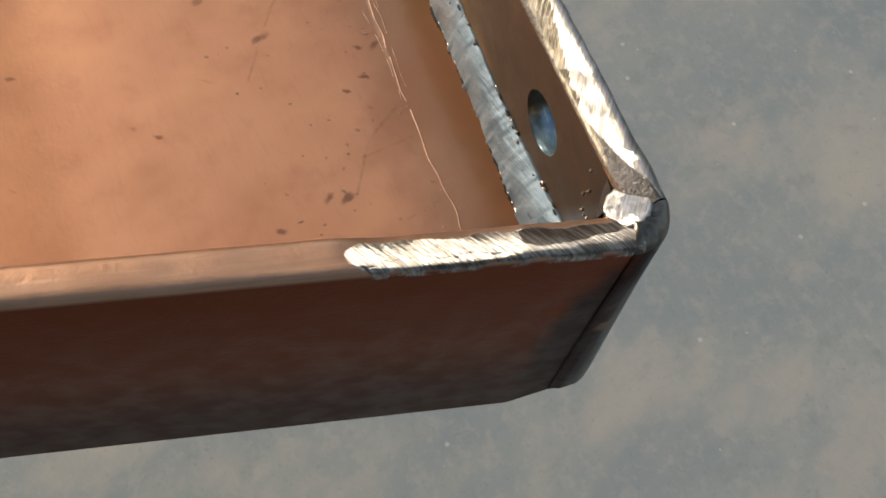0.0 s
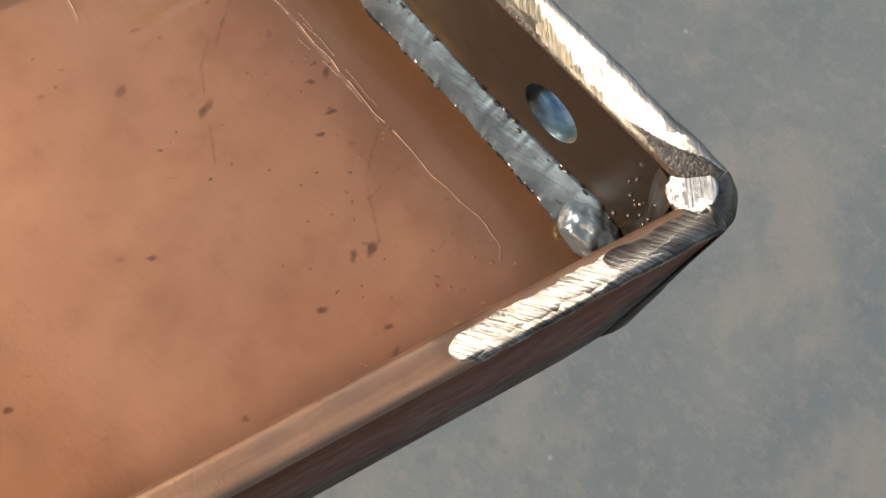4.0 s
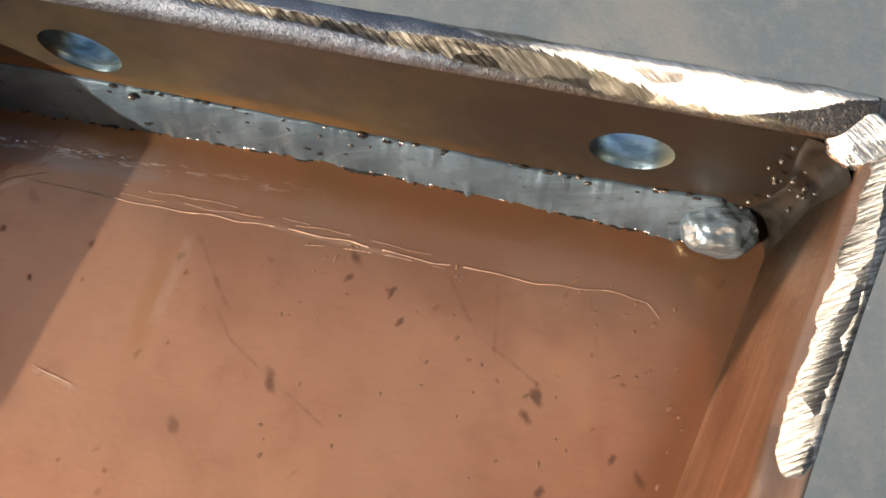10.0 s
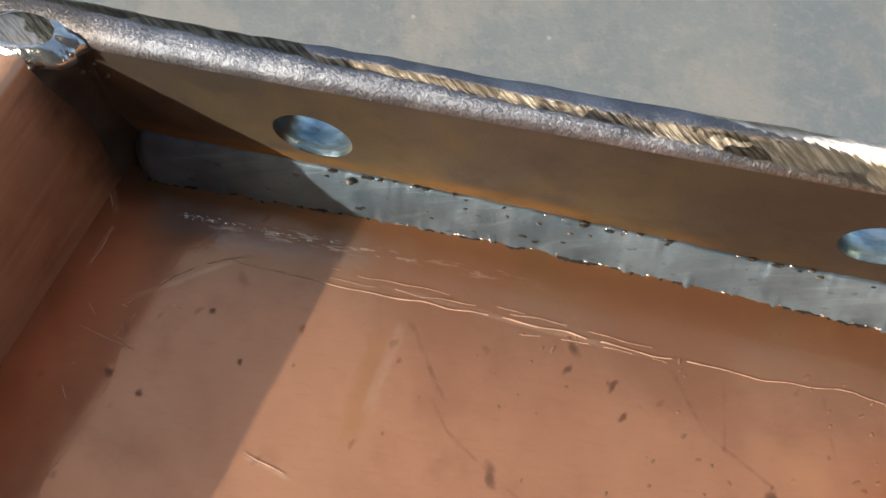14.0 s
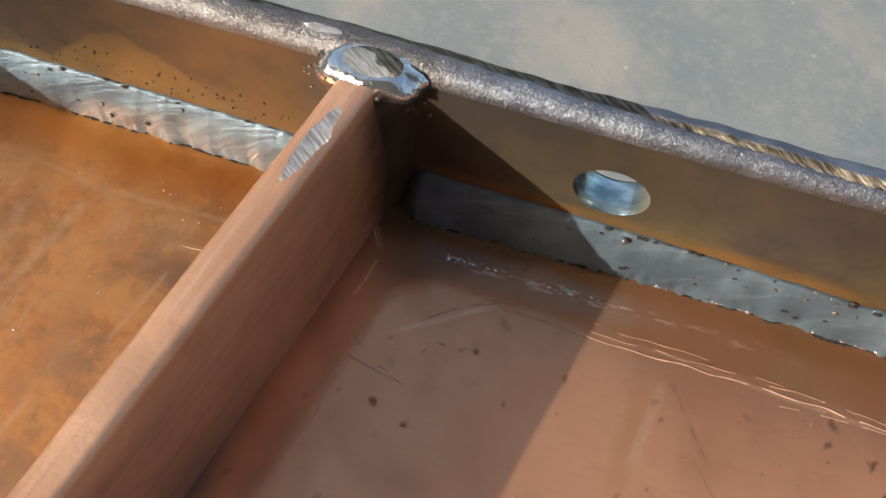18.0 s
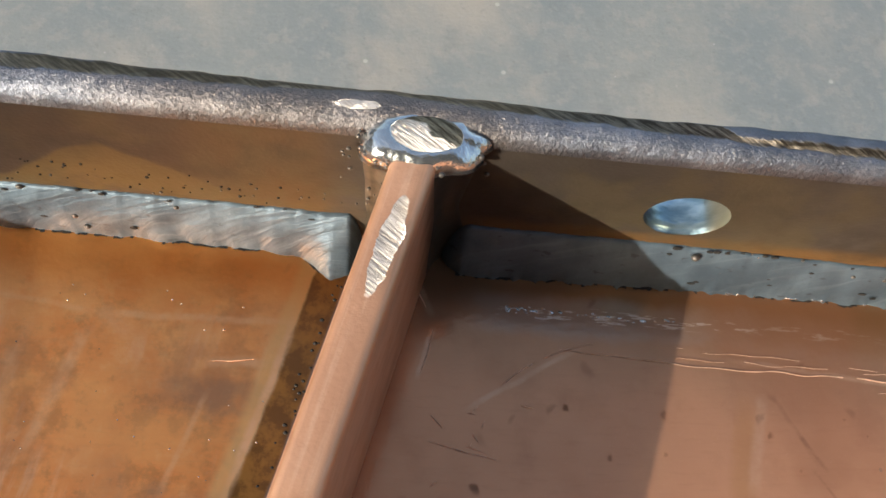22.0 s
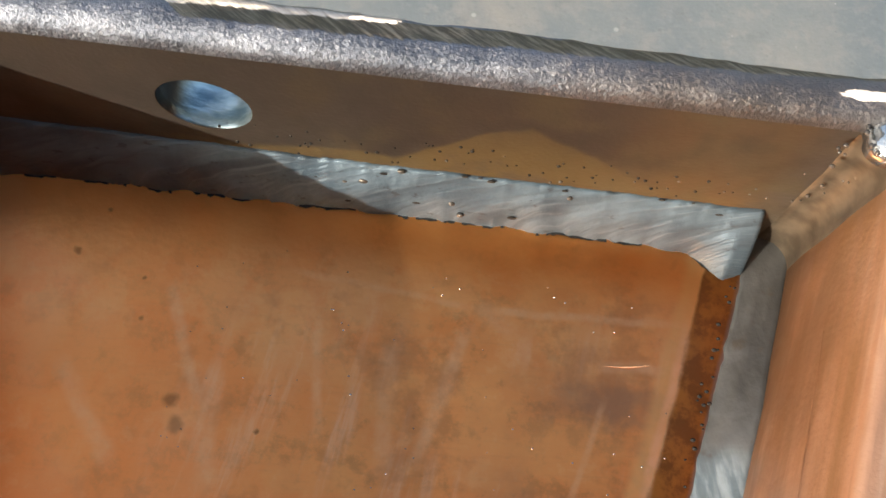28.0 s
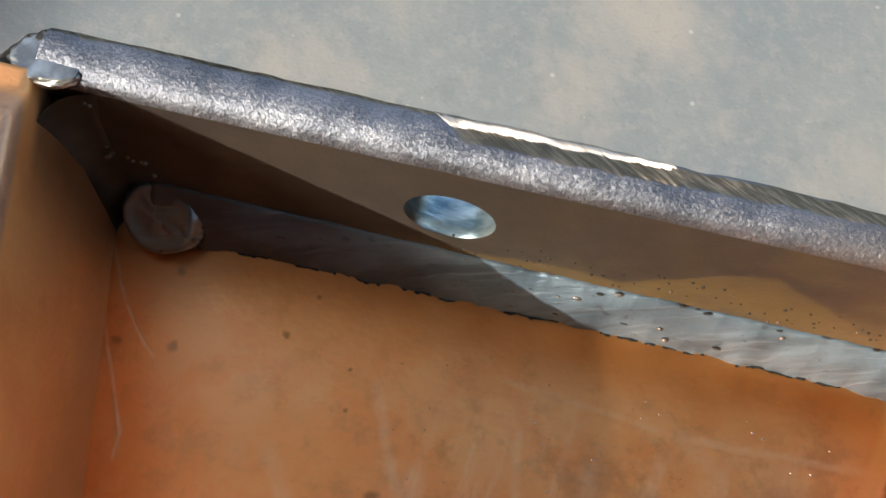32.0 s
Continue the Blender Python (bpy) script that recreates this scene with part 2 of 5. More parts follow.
def copper():
    """The coppery plate, with the welding's tints and a bar's reflection in its colour."""
    k = Look("coppery steel plate")
    x, y, z = k.x, k.y, k.z
    big, mid, fine = k.noise(1.1, 4), k.noise(4.5, 5, shift=2.0), k.noise(40, 3)
    c = k.mix(big.ramp(0.35, 0.65), (0.605, 0.282, 0.158), (0.685, 0.344, 0.195))
    c = k.mix(mid.ramp(0.5, 0.75) * 0.35, c, (0.36, 0.16, 0.10))
    orange = k.mix(mid.ramp(0.3, 0.75), (0.98, 0.31, 0.075), (0.98, 0.40, 0.12))
    left = x.ramp(0.0, -0.2)
    orange = k.mix((x + mid * 0.8).ramp(-0.7, -1.9) * 0.65, orange, (0.99, 0.24, 0.052))
    c = k.mix(left * 0.85, c, orange)
    streak = k.noise(5, 4, stretch=(1.6, 0.12, 1), turn=-12).ramp(0.55, 0.75)
    c = k.mix(streak * left * 0.08, c, (0.95, 0.56, 0.32))
    grime = k.noise(6, 6, shift=31.0, rough=0.72)
    c = k.mix(grime.ramp(0.50, 0.64) * left * 0.45, c, (0.46, 0.19, 0.07))
    c = k.mix(grime.ramp(0.46, 0.34) * left * 0.30, c, (0.99, 0.50, 0.22))
    wipe = k.noise(9, 5, stretch=(1.5, 0.16, 1), turn=-8, shift=4.0, rough=0.65).ramp(0.50, 0.68) * k.noise(1.6, 3, shift=11.0).ramp(0.44, 0.6) * y.ramp(-0.3, -0.5)
    c = k.mix(wipe * left * 0.65, c, (0.98, 0.50, 0.26))
    c = k.mix(k.noise(2.4, 5, shift=13.0, rough=0.65).ramp(0.48, 0.62) * left * 0.4, c, (0.99, 0.41, 0.135))
    pale = k.noise(3.4, 5, stretch=(1.0, 0.8, 1), shift=21.0, rough=0.7).ramp(0.46, 0.56) * (y + mid * 0.2).ramp(-0.62, -0.40) * (y + mid * 0.1).ramp(-0.12, -0.22)
    c = k.mix(pale * left * 0.35, c, (0.99, 0.50, 0.20))
    c = k.mix(k.noise(3.1, 5, shift=17.0, rough=0.65).ramp(0.52, 0.64) * left * 0.45, c, (0.55, 0.20, 0.075))
    smear = (k.noise(3, 3, stretch=(2.5, 0.6, 1), turn=-8, shift=1.0) * 0.12 + (x - 1.27 - (y + 0.7) * 0.1).abs()).ramp(0.115, 0.07) * y.ramp(-1.0, -0.85) * y.ramp(-0.4, -0.55)
    c = k.mix(smear * 0.5, c, (0.55, 0.26, 0.10))
    cloud = (y + k.noise(1.6, 3, shift=6.0) * 0.9).ramp(-0.35, 0.1) * x.ramp(0.6, 1.6)
    c = k.mix(cloud * 0.55, c, (0.28, 0.15, 0.10))
    brush = k.noise(34, 4, stretch=(0.22, 1.6, 1), turn=4, rough=0.7)
    c = k.mix(brush.ramp(0.5, 0.7) * left.ramp(0, 1, 0.14, 0.07), c, (0.34, 0.15, 0.09))
    c = k.mix(k.noise(70, 3, rough=0.7).ramp(0.58, 0.72) * 0.15, c, (0.80, 0.48, 0.30))
    # Heat tint along the rear weld.
    wave = mid * 0.16 + k.noise(1.3, 2, shift=5.0) * 0.2
    right = left.inv()
    tint = (y + wave + (k.noise(3, 4, shift=8.0) - 0.5) * 0.25).ramp(-0.40, -0.02)
    c = k.mix(tint * right * 0.62, c, (0.28, 0.195, 0.125))
    near = (y + wave * 0.5).ramp(-0.15, -0.03)
    c = k.mix(near * right * 0.8, c, (0.19, 0.110, 0.045))
    c = k.mix((y + wave).ramp(-0.2, 0.02) * left * 0.6, c, (0.92, 0.34, 0.09))
    glow = k.noise(5, 3, shift=4.0).ramp(0.38, 0.75) * (y + wave).ramp(-0.30, -0.2) * left
    c = k.mix(glow * 0.5, c, (0.98, 0.42, 0.14))
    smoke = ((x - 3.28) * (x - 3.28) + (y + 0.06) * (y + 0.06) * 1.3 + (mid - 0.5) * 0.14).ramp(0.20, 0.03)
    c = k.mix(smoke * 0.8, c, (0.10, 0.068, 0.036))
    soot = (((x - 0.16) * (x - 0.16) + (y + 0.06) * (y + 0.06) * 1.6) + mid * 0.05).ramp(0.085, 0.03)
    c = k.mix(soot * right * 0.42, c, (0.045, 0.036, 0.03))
    wiped = ((y + 0.225 - (x - 0.5) * 0.02).abs() + (mid - 0.5) * 0.12).ramp(0.10, 0.03) * (x + mid * 0.3).ramp(0.35, 0.55) * (x + mid * 0.8).ramp(2.2, 1.2)
    c = k.mix(wiped * 0.65, c, (0.36, 0.33, 0.30))
    shred = k.noise(26, 4, stretch=(0.35, 2.2, 1), shift=7.0, rough=0.7).ramp(0.53, 0.60) * ((y + 0.222 - (x - 0.5) * 0.02).abs() + (mid - 0.5) * 0.05).ramp(0.030, 0.010)
    c = k.mix(shred * (x + mid * 0.3).ramp(0.5, 0.6) * (x + mid).ramp(2.4, 1.6) * 0.75, c, (0.92, 0.90, 0.87))
    # Brown tint along the right-hand bar, with the bar's dark reflection put into it.
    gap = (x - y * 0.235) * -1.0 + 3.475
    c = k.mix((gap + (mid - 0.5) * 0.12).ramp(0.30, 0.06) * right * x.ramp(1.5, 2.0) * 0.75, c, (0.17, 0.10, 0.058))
    # Rusty strip along the left of the divider.
    off = (x - y * 0.215) * -1.0 + 0.073
    grey = k.noise(3.0, 4, shift=9.0).ramp(0.45, 0.6)
    c = k.mix(off.ramp(0.95, 0.5) * left * y.ramp(-0.4, -0.6) * grey * 0.45, c, (0.22, 0.17, 0.12))
    c = k.mix((off + mid * 0.06).ramp(0.44, 0.40) * left * 0.55, c, (0.95, 0.52, 0.20))
    rusty = (off + (mid - 0.5) * 0.05).ramp(0.335, 0.322) * left
    c = k.mix(rusty * 0.9, c, k.mix(k.noise(11, 5, shift=3.0, rough=0.7).ramp(0.4, 0.6), (0.13, 0.045, 0.009), (0.36, 0.135, 0.025)))
    c = k.mix((off + mid * 0.03).ramp(0.235, 0.21) * left, c, (0.25, 0.26, 0.27))
    # Burnt specks, large ones where they lie and small ones strewn.
    bend = k.tree.nodes.new("ShaderNodeTexNoise")
    bend.inputs["Scale"].default_value = 22
    k.tree.links.new(k.p, bend.inputs["Vector"])
    warp = k.tree.nodes.new("ShaderNodeVectorMath")
    warp.operation = "MULTIPLY_ADD"
    k.tree.links.new(bend.outputs["Color"], warp.inputs[0])
    warp.inputs[1].default_value = (0.035, 0.035, 0)
    k.tree.links.new(k.p, warp.inputs[2])
    spots = None
    for sx, sy, r in SPECKS_RIGHT + SPECKS_LEFT:
        r *= 0.78
        d = k.tree.nodes.new("ShaderNodeVectorMath")
        d.operation = "DISTANCE"
        k.tree.links.new(warp.outputs[0], d.inputs[0])
        d.inputs[1].default_value = (sx + 0.017, sy + 0.017, 0)
        v = Val(k.tree, d.outputs["Value"]).ramp(r * 1.1, r * 0.25)
        spots = v if spots is None else spots.max(v)
    c = k.mix(spots * 0.75, c, (0.07, 0.038, 0.024))
    for size, near, turn_ in ((5.0, 0.13, 35), (8.0, 0.14, -30)):
        m = k.tree.nodes.new("ShaderNodeMapping")
        m.vector_type = "TEXTURE"
        m.inputs["Rotation"].default_value = (0, 0, radians(turn_))
        m.inputs["Scale"].default_value = (1.0, 1.9, 1.0)
        k.tree.links.new(warp.outputs[0], m.inputs[0])
        cell = k.tree.nodes.new("ShaderNodeTexVoronoi")
        cell.inputs["Scale"].default_value = size
        k.tree.links.new(m.outputs[0], cell.inputs["Vector"])
        pick = k.tree.nodes.new("ShaderNodeSeparateXYZ")
        k.tree.links.new(cell.outputs["Color"], pick.inputs[0])
        some = Val(k.tree, pick.outputs[0]).ramp(0.30, 0.45) * (right * x.ramp(1.0, 1.9, 0.45, 1.0) + left * 0.12)
        c = k.mix(Val(k.tree, cell.outputs["Distance"]).ramp(near, near * 0.3) * some * 0.8, c, (0.10, 0.055, 0.036))
    c = k.mix((x + (mid - 0.5) * 0.9).ramp(-1.1, -2.3) * 0.34, c, (0.98, 0.34, 0.10))
    # Wiped streaks of brighter metal, and dark scuffs.
    for a, b, w, much in (((-2.03, -0.40), (-1.86, -0.80), 0.020, 0.5), ((-1.84, -0.66), (-1.80, -1.05), 0.030, 0.45), ((-1.54, -0.46), (-1.48, -0.86), 0.016, 0.5), ((-1.30, -0.52), (-1.27, -0.95), 0.028, 0.45),
                          ((-2.33, -0.68), (-2.08, -1.02), 0.030, 0.45), ((-1.05, -0.42), (-1.18, -0.92), 0.024, 0.6), ((-1.02, -0.36), (-0.90, -0.44), 0.035, 0.4), ((-0.62, -0.51), (-0.42, -0.495), 0.020, 0.8),
                          ((-0.335, -0.32), (-0.47, -0.95), 0.018, 1.2), ((-0.46, -0.90), (-0.60, -1.5), 0.016, 0.7), ((-1.0, -0.37), (-0.33, -0.345), 0.014, 0.7), ((-1.66, -0.31), (-1.0, -0.37), 0.012, 0.4),
                          ((-0.60, -0.62), (-0.70, -1.0), 0.012, 0.5)):
        c = k.mix(k.stroke(a, b, w * 1.5) * (much * 0.8), c, (0.98, 0.52, 0.26))
    for a, b, w, much in (((1.46, -0.56), (1.56, -0.70), 0.012, 0.6), ((1.51, -0.70), (1.62, -0.83), 0.008, 0.45), ((1.60, -0.80), (1.75, -0.90), 0.009, 0.5), ((1.74, -0.89), (2.02, -1.05), 0.009, 0.55),
                          ((2.32, -0.42), (2.46, -0.61), 0.012, 0.65), ((2.46, -0.61), (2.74, -0.76), 0.010, 0.5), ((1.90, -1.25), (1.95, -1.19), 0.010, 0.6), ((1.40, -0.47), (1.54, -0.69), 0.014, 0.4),
                          ((2.50, -0.40), (2.54, -0.70), 0.010, 0.35), ((2.84, -0.40), (2.90, -0.62), 0.010, 0.35)):
        c = k.mix(k.stroke(a, b, w, 0.8) * (much * 0.6), c, (0.10, 0.06, 0.04))
    for a, b, w, much in (((0.93, -1.045), (1.10, -1.08), 0.012, 0.5), ((1.35, -0.45), (1.30, -0.82), 0.030, 0.3), ((0.30, -0.60), (0.70, -0.33), 0.016, 0.45), ((0.08, -0.14), (0.15, -0.26), 0.020, 0.7), ((0.16, -0.32), (0.12, -0.50), 0.014, 0.6),
                          ((1.2, -0.33), (2.3, -0.39), 0.014, 0.4)):
        c = k.mix(k.stroke(a, b, w) * much, c, (0.86, 0.60, 0.42))
    # Redder and duller clouds in the scale.
    cloud = k.noise(0.9, 4, stretch=(1.0, 0.7, 1), turn=20, shift=21.0, rough=0.6)
    c = k.mix(right * 0.10, c, (0.78, 0.26, 0.11))
    c = k.mix(cloud.ramp(0.48, 0.64) * (right * 0.28 + 0.2), c, (0.40, 0.165, 0.085))
    c = k.mix(cloud.ramp(0.46, 0.34) * 0.25, c, (0.95, 0.50, 0.25))
    # Fine bright scratches that run out of the far left corner.
    for way in SCRATCHES_LEFT:
        for a, b in zip(way, way[1:]):
            c = k.mix(k.stroke(a, b, 0.009) * 0.6, c, (1.0, 0.66, 0.42))
    k.set("Base Color", c).set("Metallic", left * 0.42 + 0.55)
    k.set("Roughness", mid.ramp(0.3, 0.7, 0.42, 0.50) - left * 0.14)
    k.bump(fine * 0.4 + mid * 0.6, 0.08, 0.02)
    return k.polished((right * 0.25 + 0.15) * (spots * 0.9).inv() * (rusty * 0.8).inv() * smoke.ramp(0, 1, 1.0, 0.6), k.mix(right * 0.15, c, (0.90, 0.54, 0.29)), left * 0.22 + mid.ramp(0.3, 0.7, 0.06, 0.12)).mat


def copper_bar(patch=None, outer=None, warm=0.0, name="coppery flat bar"):
    """A coppery bar; patch: (slope, middle, half width, y from, y to) of a place on its top that was ground bright."""
    k = Look(name)
    big, mid, fine = k.noise(1.3, 4, shift=4.0), k.noise(6, 5), k.noise(45, 3)
    c = k.mix(big.ramp(0.35, 0.65), *(((0.44, 0.240, 0.148), (0.54, 0.315, 0.205)) if outer else ((0.53, 0.28, 0.17), (0.62, 0.36, 0.235))))
    c = k.mix(mid.ramp(0.55, 0.8) * 0.4, c, (0.28, 0.13, 0.08))
    drawn = k.noise(7, 5, stretch=(3.0, 0.12, 2.0), turn=-12, shift=3.0, rough=0.65)
    c = k.mix(drawn.ramp(0.50, 0.66) * 0.40, c, (0.29, 0.155, 0.095))
    c = k.mix(drawn.ramp(0.46, 0.34) * 0.35, c, (0.70, 0.47, 0.34))
    if warm:
        c = k.mix(k.z.ramp(0.87, 0.83) * warm, c, k.mix(mid.ramp(0.4, 0.6), (0.90, 0.36, 0.11), (0.96, 0.44, 0.15)))
        c = k.mix((k.z + mid * 0.3 + k.y * 0.30 - 0.05).ramp(0.30, 0.05) * 0.45, c, (0.45, 0.21, 0.09))
    if outer:  # the outer face is coloured darker for the shade it lies in
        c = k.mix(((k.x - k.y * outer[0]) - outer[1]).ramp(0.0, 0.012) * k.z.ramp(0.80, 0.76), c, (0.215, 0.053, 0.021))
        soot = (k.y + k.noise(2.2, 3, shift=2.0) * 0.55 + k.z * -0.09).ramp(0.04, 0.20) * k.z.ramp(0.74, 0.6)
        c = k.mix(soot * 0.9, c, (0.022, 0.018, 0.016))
    # Darker towards the foot.
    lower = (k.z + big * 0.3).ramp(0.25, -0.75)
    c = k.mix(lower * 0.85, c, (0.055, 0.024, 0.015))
    rough = mid.ramp(0.3, 0.7, 0.36, 0.5)
    height = fine * 0.3 + mid * 0.5
    scorch = (k.y + mid * 0.16).ramp(*((-0.30, -0.04) if outer or warm else (-0.18, 0.02))) * k.z.ramp(0.80, 0.72)
    if outer:
        scorch = scorch * ((k.x - k.y * outer[0]) - outer[1]).ramp(-0.02, -0.06)
    if warm:
        scorch = scorch * k.z.ramp(0.84, 0.76)
    c = k.mix(scorch * (0.6 if warm else 0.85), c, (0.10, 0.075, 0.055) if outer or warm else (0.055, 0.042, 0.034))
    if outer:
        wedge = (k.z - k.y * 1.15 - 0.80 + (mid - 0.5) * 0.12).ramp(0.06, -0.10)
        c = k.mix(wedge * k.z.ramp(0.76, 0.70) * ((k.x - k.y * outer[0]) - outer[1]).ramp(-0.03, -0.06) * 0.85, c, (0.075, 0.055, 0.038))
    k.set("Metallic", 0.85 if outer else 0.65 if warm else 0.25)
    if patch:
        slope, middle, half, y0, y1 = patch
        edge = k.noise(9, 4, shift=1.0) * 0.06 - 0.03
        d = ((k.x - k.y * slope) - middle).abs() + edge
        if not outer:  # browner and streaked on the face towards the left compartment
            face = ((k.x - k.y * slope) - middle).ramp(-0.045, -0.068) * k.z.ramp(0.80, 0.74)
            grain = k.noise(5, 4, stretch=(1, 0.25, 2.5), shift=6.0, rough=0.65)
            c = k.mix(face * grain.ramp(0.35, 0.65, 0.35, 0.85), c, (0.33, 0.17, 0.075))
        if y1 > 0:
            tip = (k.y - d * d * 22.0 + edge * 1.5).ramp(y0, y0 + 0.015)
            mask = d.ramp(half, half - 0.008) * tip * k.z.ramp(0.74, 0.76)
        else:
            u, v = d * (1 / half), (k.y - (y0 + y1) / 2) * (2 / (y1 - y0))
            mask = (u * u + v * v + edge * 4.0).ramp(1.0, 0.85) * k.z.ramp(0.74, 0.76)
        lines = k.noise(46, 4, stretch=(2.2, 0.16, 0.4), turn=-60 if outer else 55, rough=0.7)
        bare = k.mix(lines.ramp(0.40, 0.64), (0.31, 0.285, 0.26) if outer else (0.38, 0.35, 0.32), (0.74, 0.72, 0.69))
        c = k.mix(mask, c, bare)
        first = ((k.x - k.y * slope) - middle).ramp(-0.03, 0.03, 0.85, 0.12) if outer else 0.5
        k.set("Metallic", mask.max(first) if outer else mask * 0.47 + 0.5)
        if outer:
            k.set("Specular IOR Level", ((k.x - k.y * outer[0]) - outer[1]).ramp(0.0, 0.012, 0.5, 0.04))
            normal = k.facets(3.6, 0.85, mask, stretch=(3.0, 1.0, 1), turn=-13, warp=0.10, shift=1.9)
            normal = k.lean(mask, -0.20, -0.40, normal)
            k.scored(mask, (0.35, 0.94), 0.8)
        else:
            normal = k.lean(mask, -0.29, -0.20)
            k.scored(mask, (0.87, 0.5), 0.8)
        rough = rough * mask.inv() + mask * (0.46 if outer else 0.36)
        height = height * mask.inv() + mask * lines * 1.1
        k.set("Base Color", c).set("Roughness", rough)
        return k.bump(height, 0.4, 0.015, normal).mat
    k.set("Base Color", c).set("Roughness", rough)
    return k.bump(height, 0.4, 0.015).mat


def rail_face():
    k = Look("heat-tinted brown steel")
    big, mid, fine = k.noise(1.2, 4), k.noise(5, 5, shift=3.0), k.noise(60, 2)
    c = k.mix(big.ramp(0.35, 0.65), (0.034, 0.029, 0.025), (0.062, 0.055, 0.047))
    hill = k.noise(1.0, 3, stretch=(1.0, 0.1, 0.25), shift=6.0) * 0.7
    rust = (k.z - hill * 0.8 + mid * 0.08).ramp(0.09, -0.01)
    c = k.mix(rust * k.x.ramp(-0.1, 0.1) * 0.75, c, (0.092, 0.052, 0.020))
    bead = k.x.ramp(1.0, 2.5, 0.225, 0.15)
    c = k.mix((k.z - bead - mid * 0.12).ramp(0.05, -0.01) * k.x.ramp(0.1, 0.4) * 0.7, c, (0.165, 0.088, 0.030))
    peak = (k.x + 0.95).abs() * -0.75 + 0.30  # a straw-coloured heat mark left of the divider
    straw = (k.z - peak.max(0.0) - k.noise(2.5, 3, stretch=(1, 0.1, 1)) * 0.20 - 0.20).ramp(0.018, -0.018) * k.x.ramp(0.0, -0.1) * (k.x + mid * 0.4).ramp(-2.1, -1.6)
    c = k.mix(straw * 0.85, c, (0.100, 0.070, 0.030))
    c = k.mix((k.x + mid * 0.2).ramp(0.05, -0.2) * (k.x + mid * 0.15).ramp(-0.75, -0.4) * 0.75, c, (0.120, 0.070, 0.030))
    c = k.mix(((k.x - 0.03).abs() + mid * 0.25).ramp(0.42, 0.26) * 0.8, c, (0.075, 0.065, 0.055))
    olive = k.noise(2.2, 5, shift=14.0, rough=0.65)
    c = k.mix(olive.ramp(0.50, 0.62) * 0.6, c, (0.092, 0.072, 0.038))
    c = k.mix(olive.ramp(0.46, 0.36) * 0.5, c, (0.036, 0.033, 0.032))
    c = k.mix(mid.ramp(0.5, 0.72) * 0.5, c, (0.030, 0.024, 0.020))
    c = k.mix((k.z + mid * 0.2).ramp(0.34, 0.66) * 0.45, c, (0.030, 0.024, 0.021))
    c = k.mix(k.x.ramp(-0.3, -1.2) * straw.inv() * 0.4, c, (0.024, 0.020, 0.018))
    c = k.mix((k.x + (mid - 0.5) * 0.5 + (big - 0.5) * 0.6).ramp(1.5, 2.8) * 0.85, c, (0.020, 0.016, 0.013))
    k.set("Base Color", c).set("Metallic", 0.1).set("Specular IOR Level", 0.3).set("Roughness", mid.ramp(0.3, 0.7, 0.36, 0.52))
    return k.bump(fine * 0.3 + mid * 0.5, 0.15, 0.02).mat


# The run of the grinder along the rolled edge: x, the groove's middle from the inside, its half width.
GROOVE = ((-3.1, 0.150, 0.020), (-1.96, 0.146, 0.020), (-1.90, 0.086, 0.022), (-1.4, 0.104, 0.030), (-0.4, 0.126, 0.028), (-0.15, 0.14, 0.02), (0.3, 0.118, 0.026),
          (0.95, 0.096, 0.026), (1.00, 0.074, 0.011), (1.55, 0.064, 0.016), (2.0, 0.050, 0.015), (2.35, 0.050, 0.032), (2.6, 0.046, 0.030), (2.85, 0.034, 0.028), (3.0, 0.014, 0.012), (3.5, 0.0, 0.002))
# From where outward the edge was ground bare.
BARE = ((-3.1, 0.2), (-2.02, 0.2), (-1.96, 0.106), (-1.34, 0.126), (-1.28, 0.2), (2.02, 0.2), (2.1, 0.128), (2.3, 0.106), (2.55, 0.080), (2.75, 0.058), (2.93, 0.022), (3.08, 0.010), (3.2, 0.034), (3.5, 0.13))


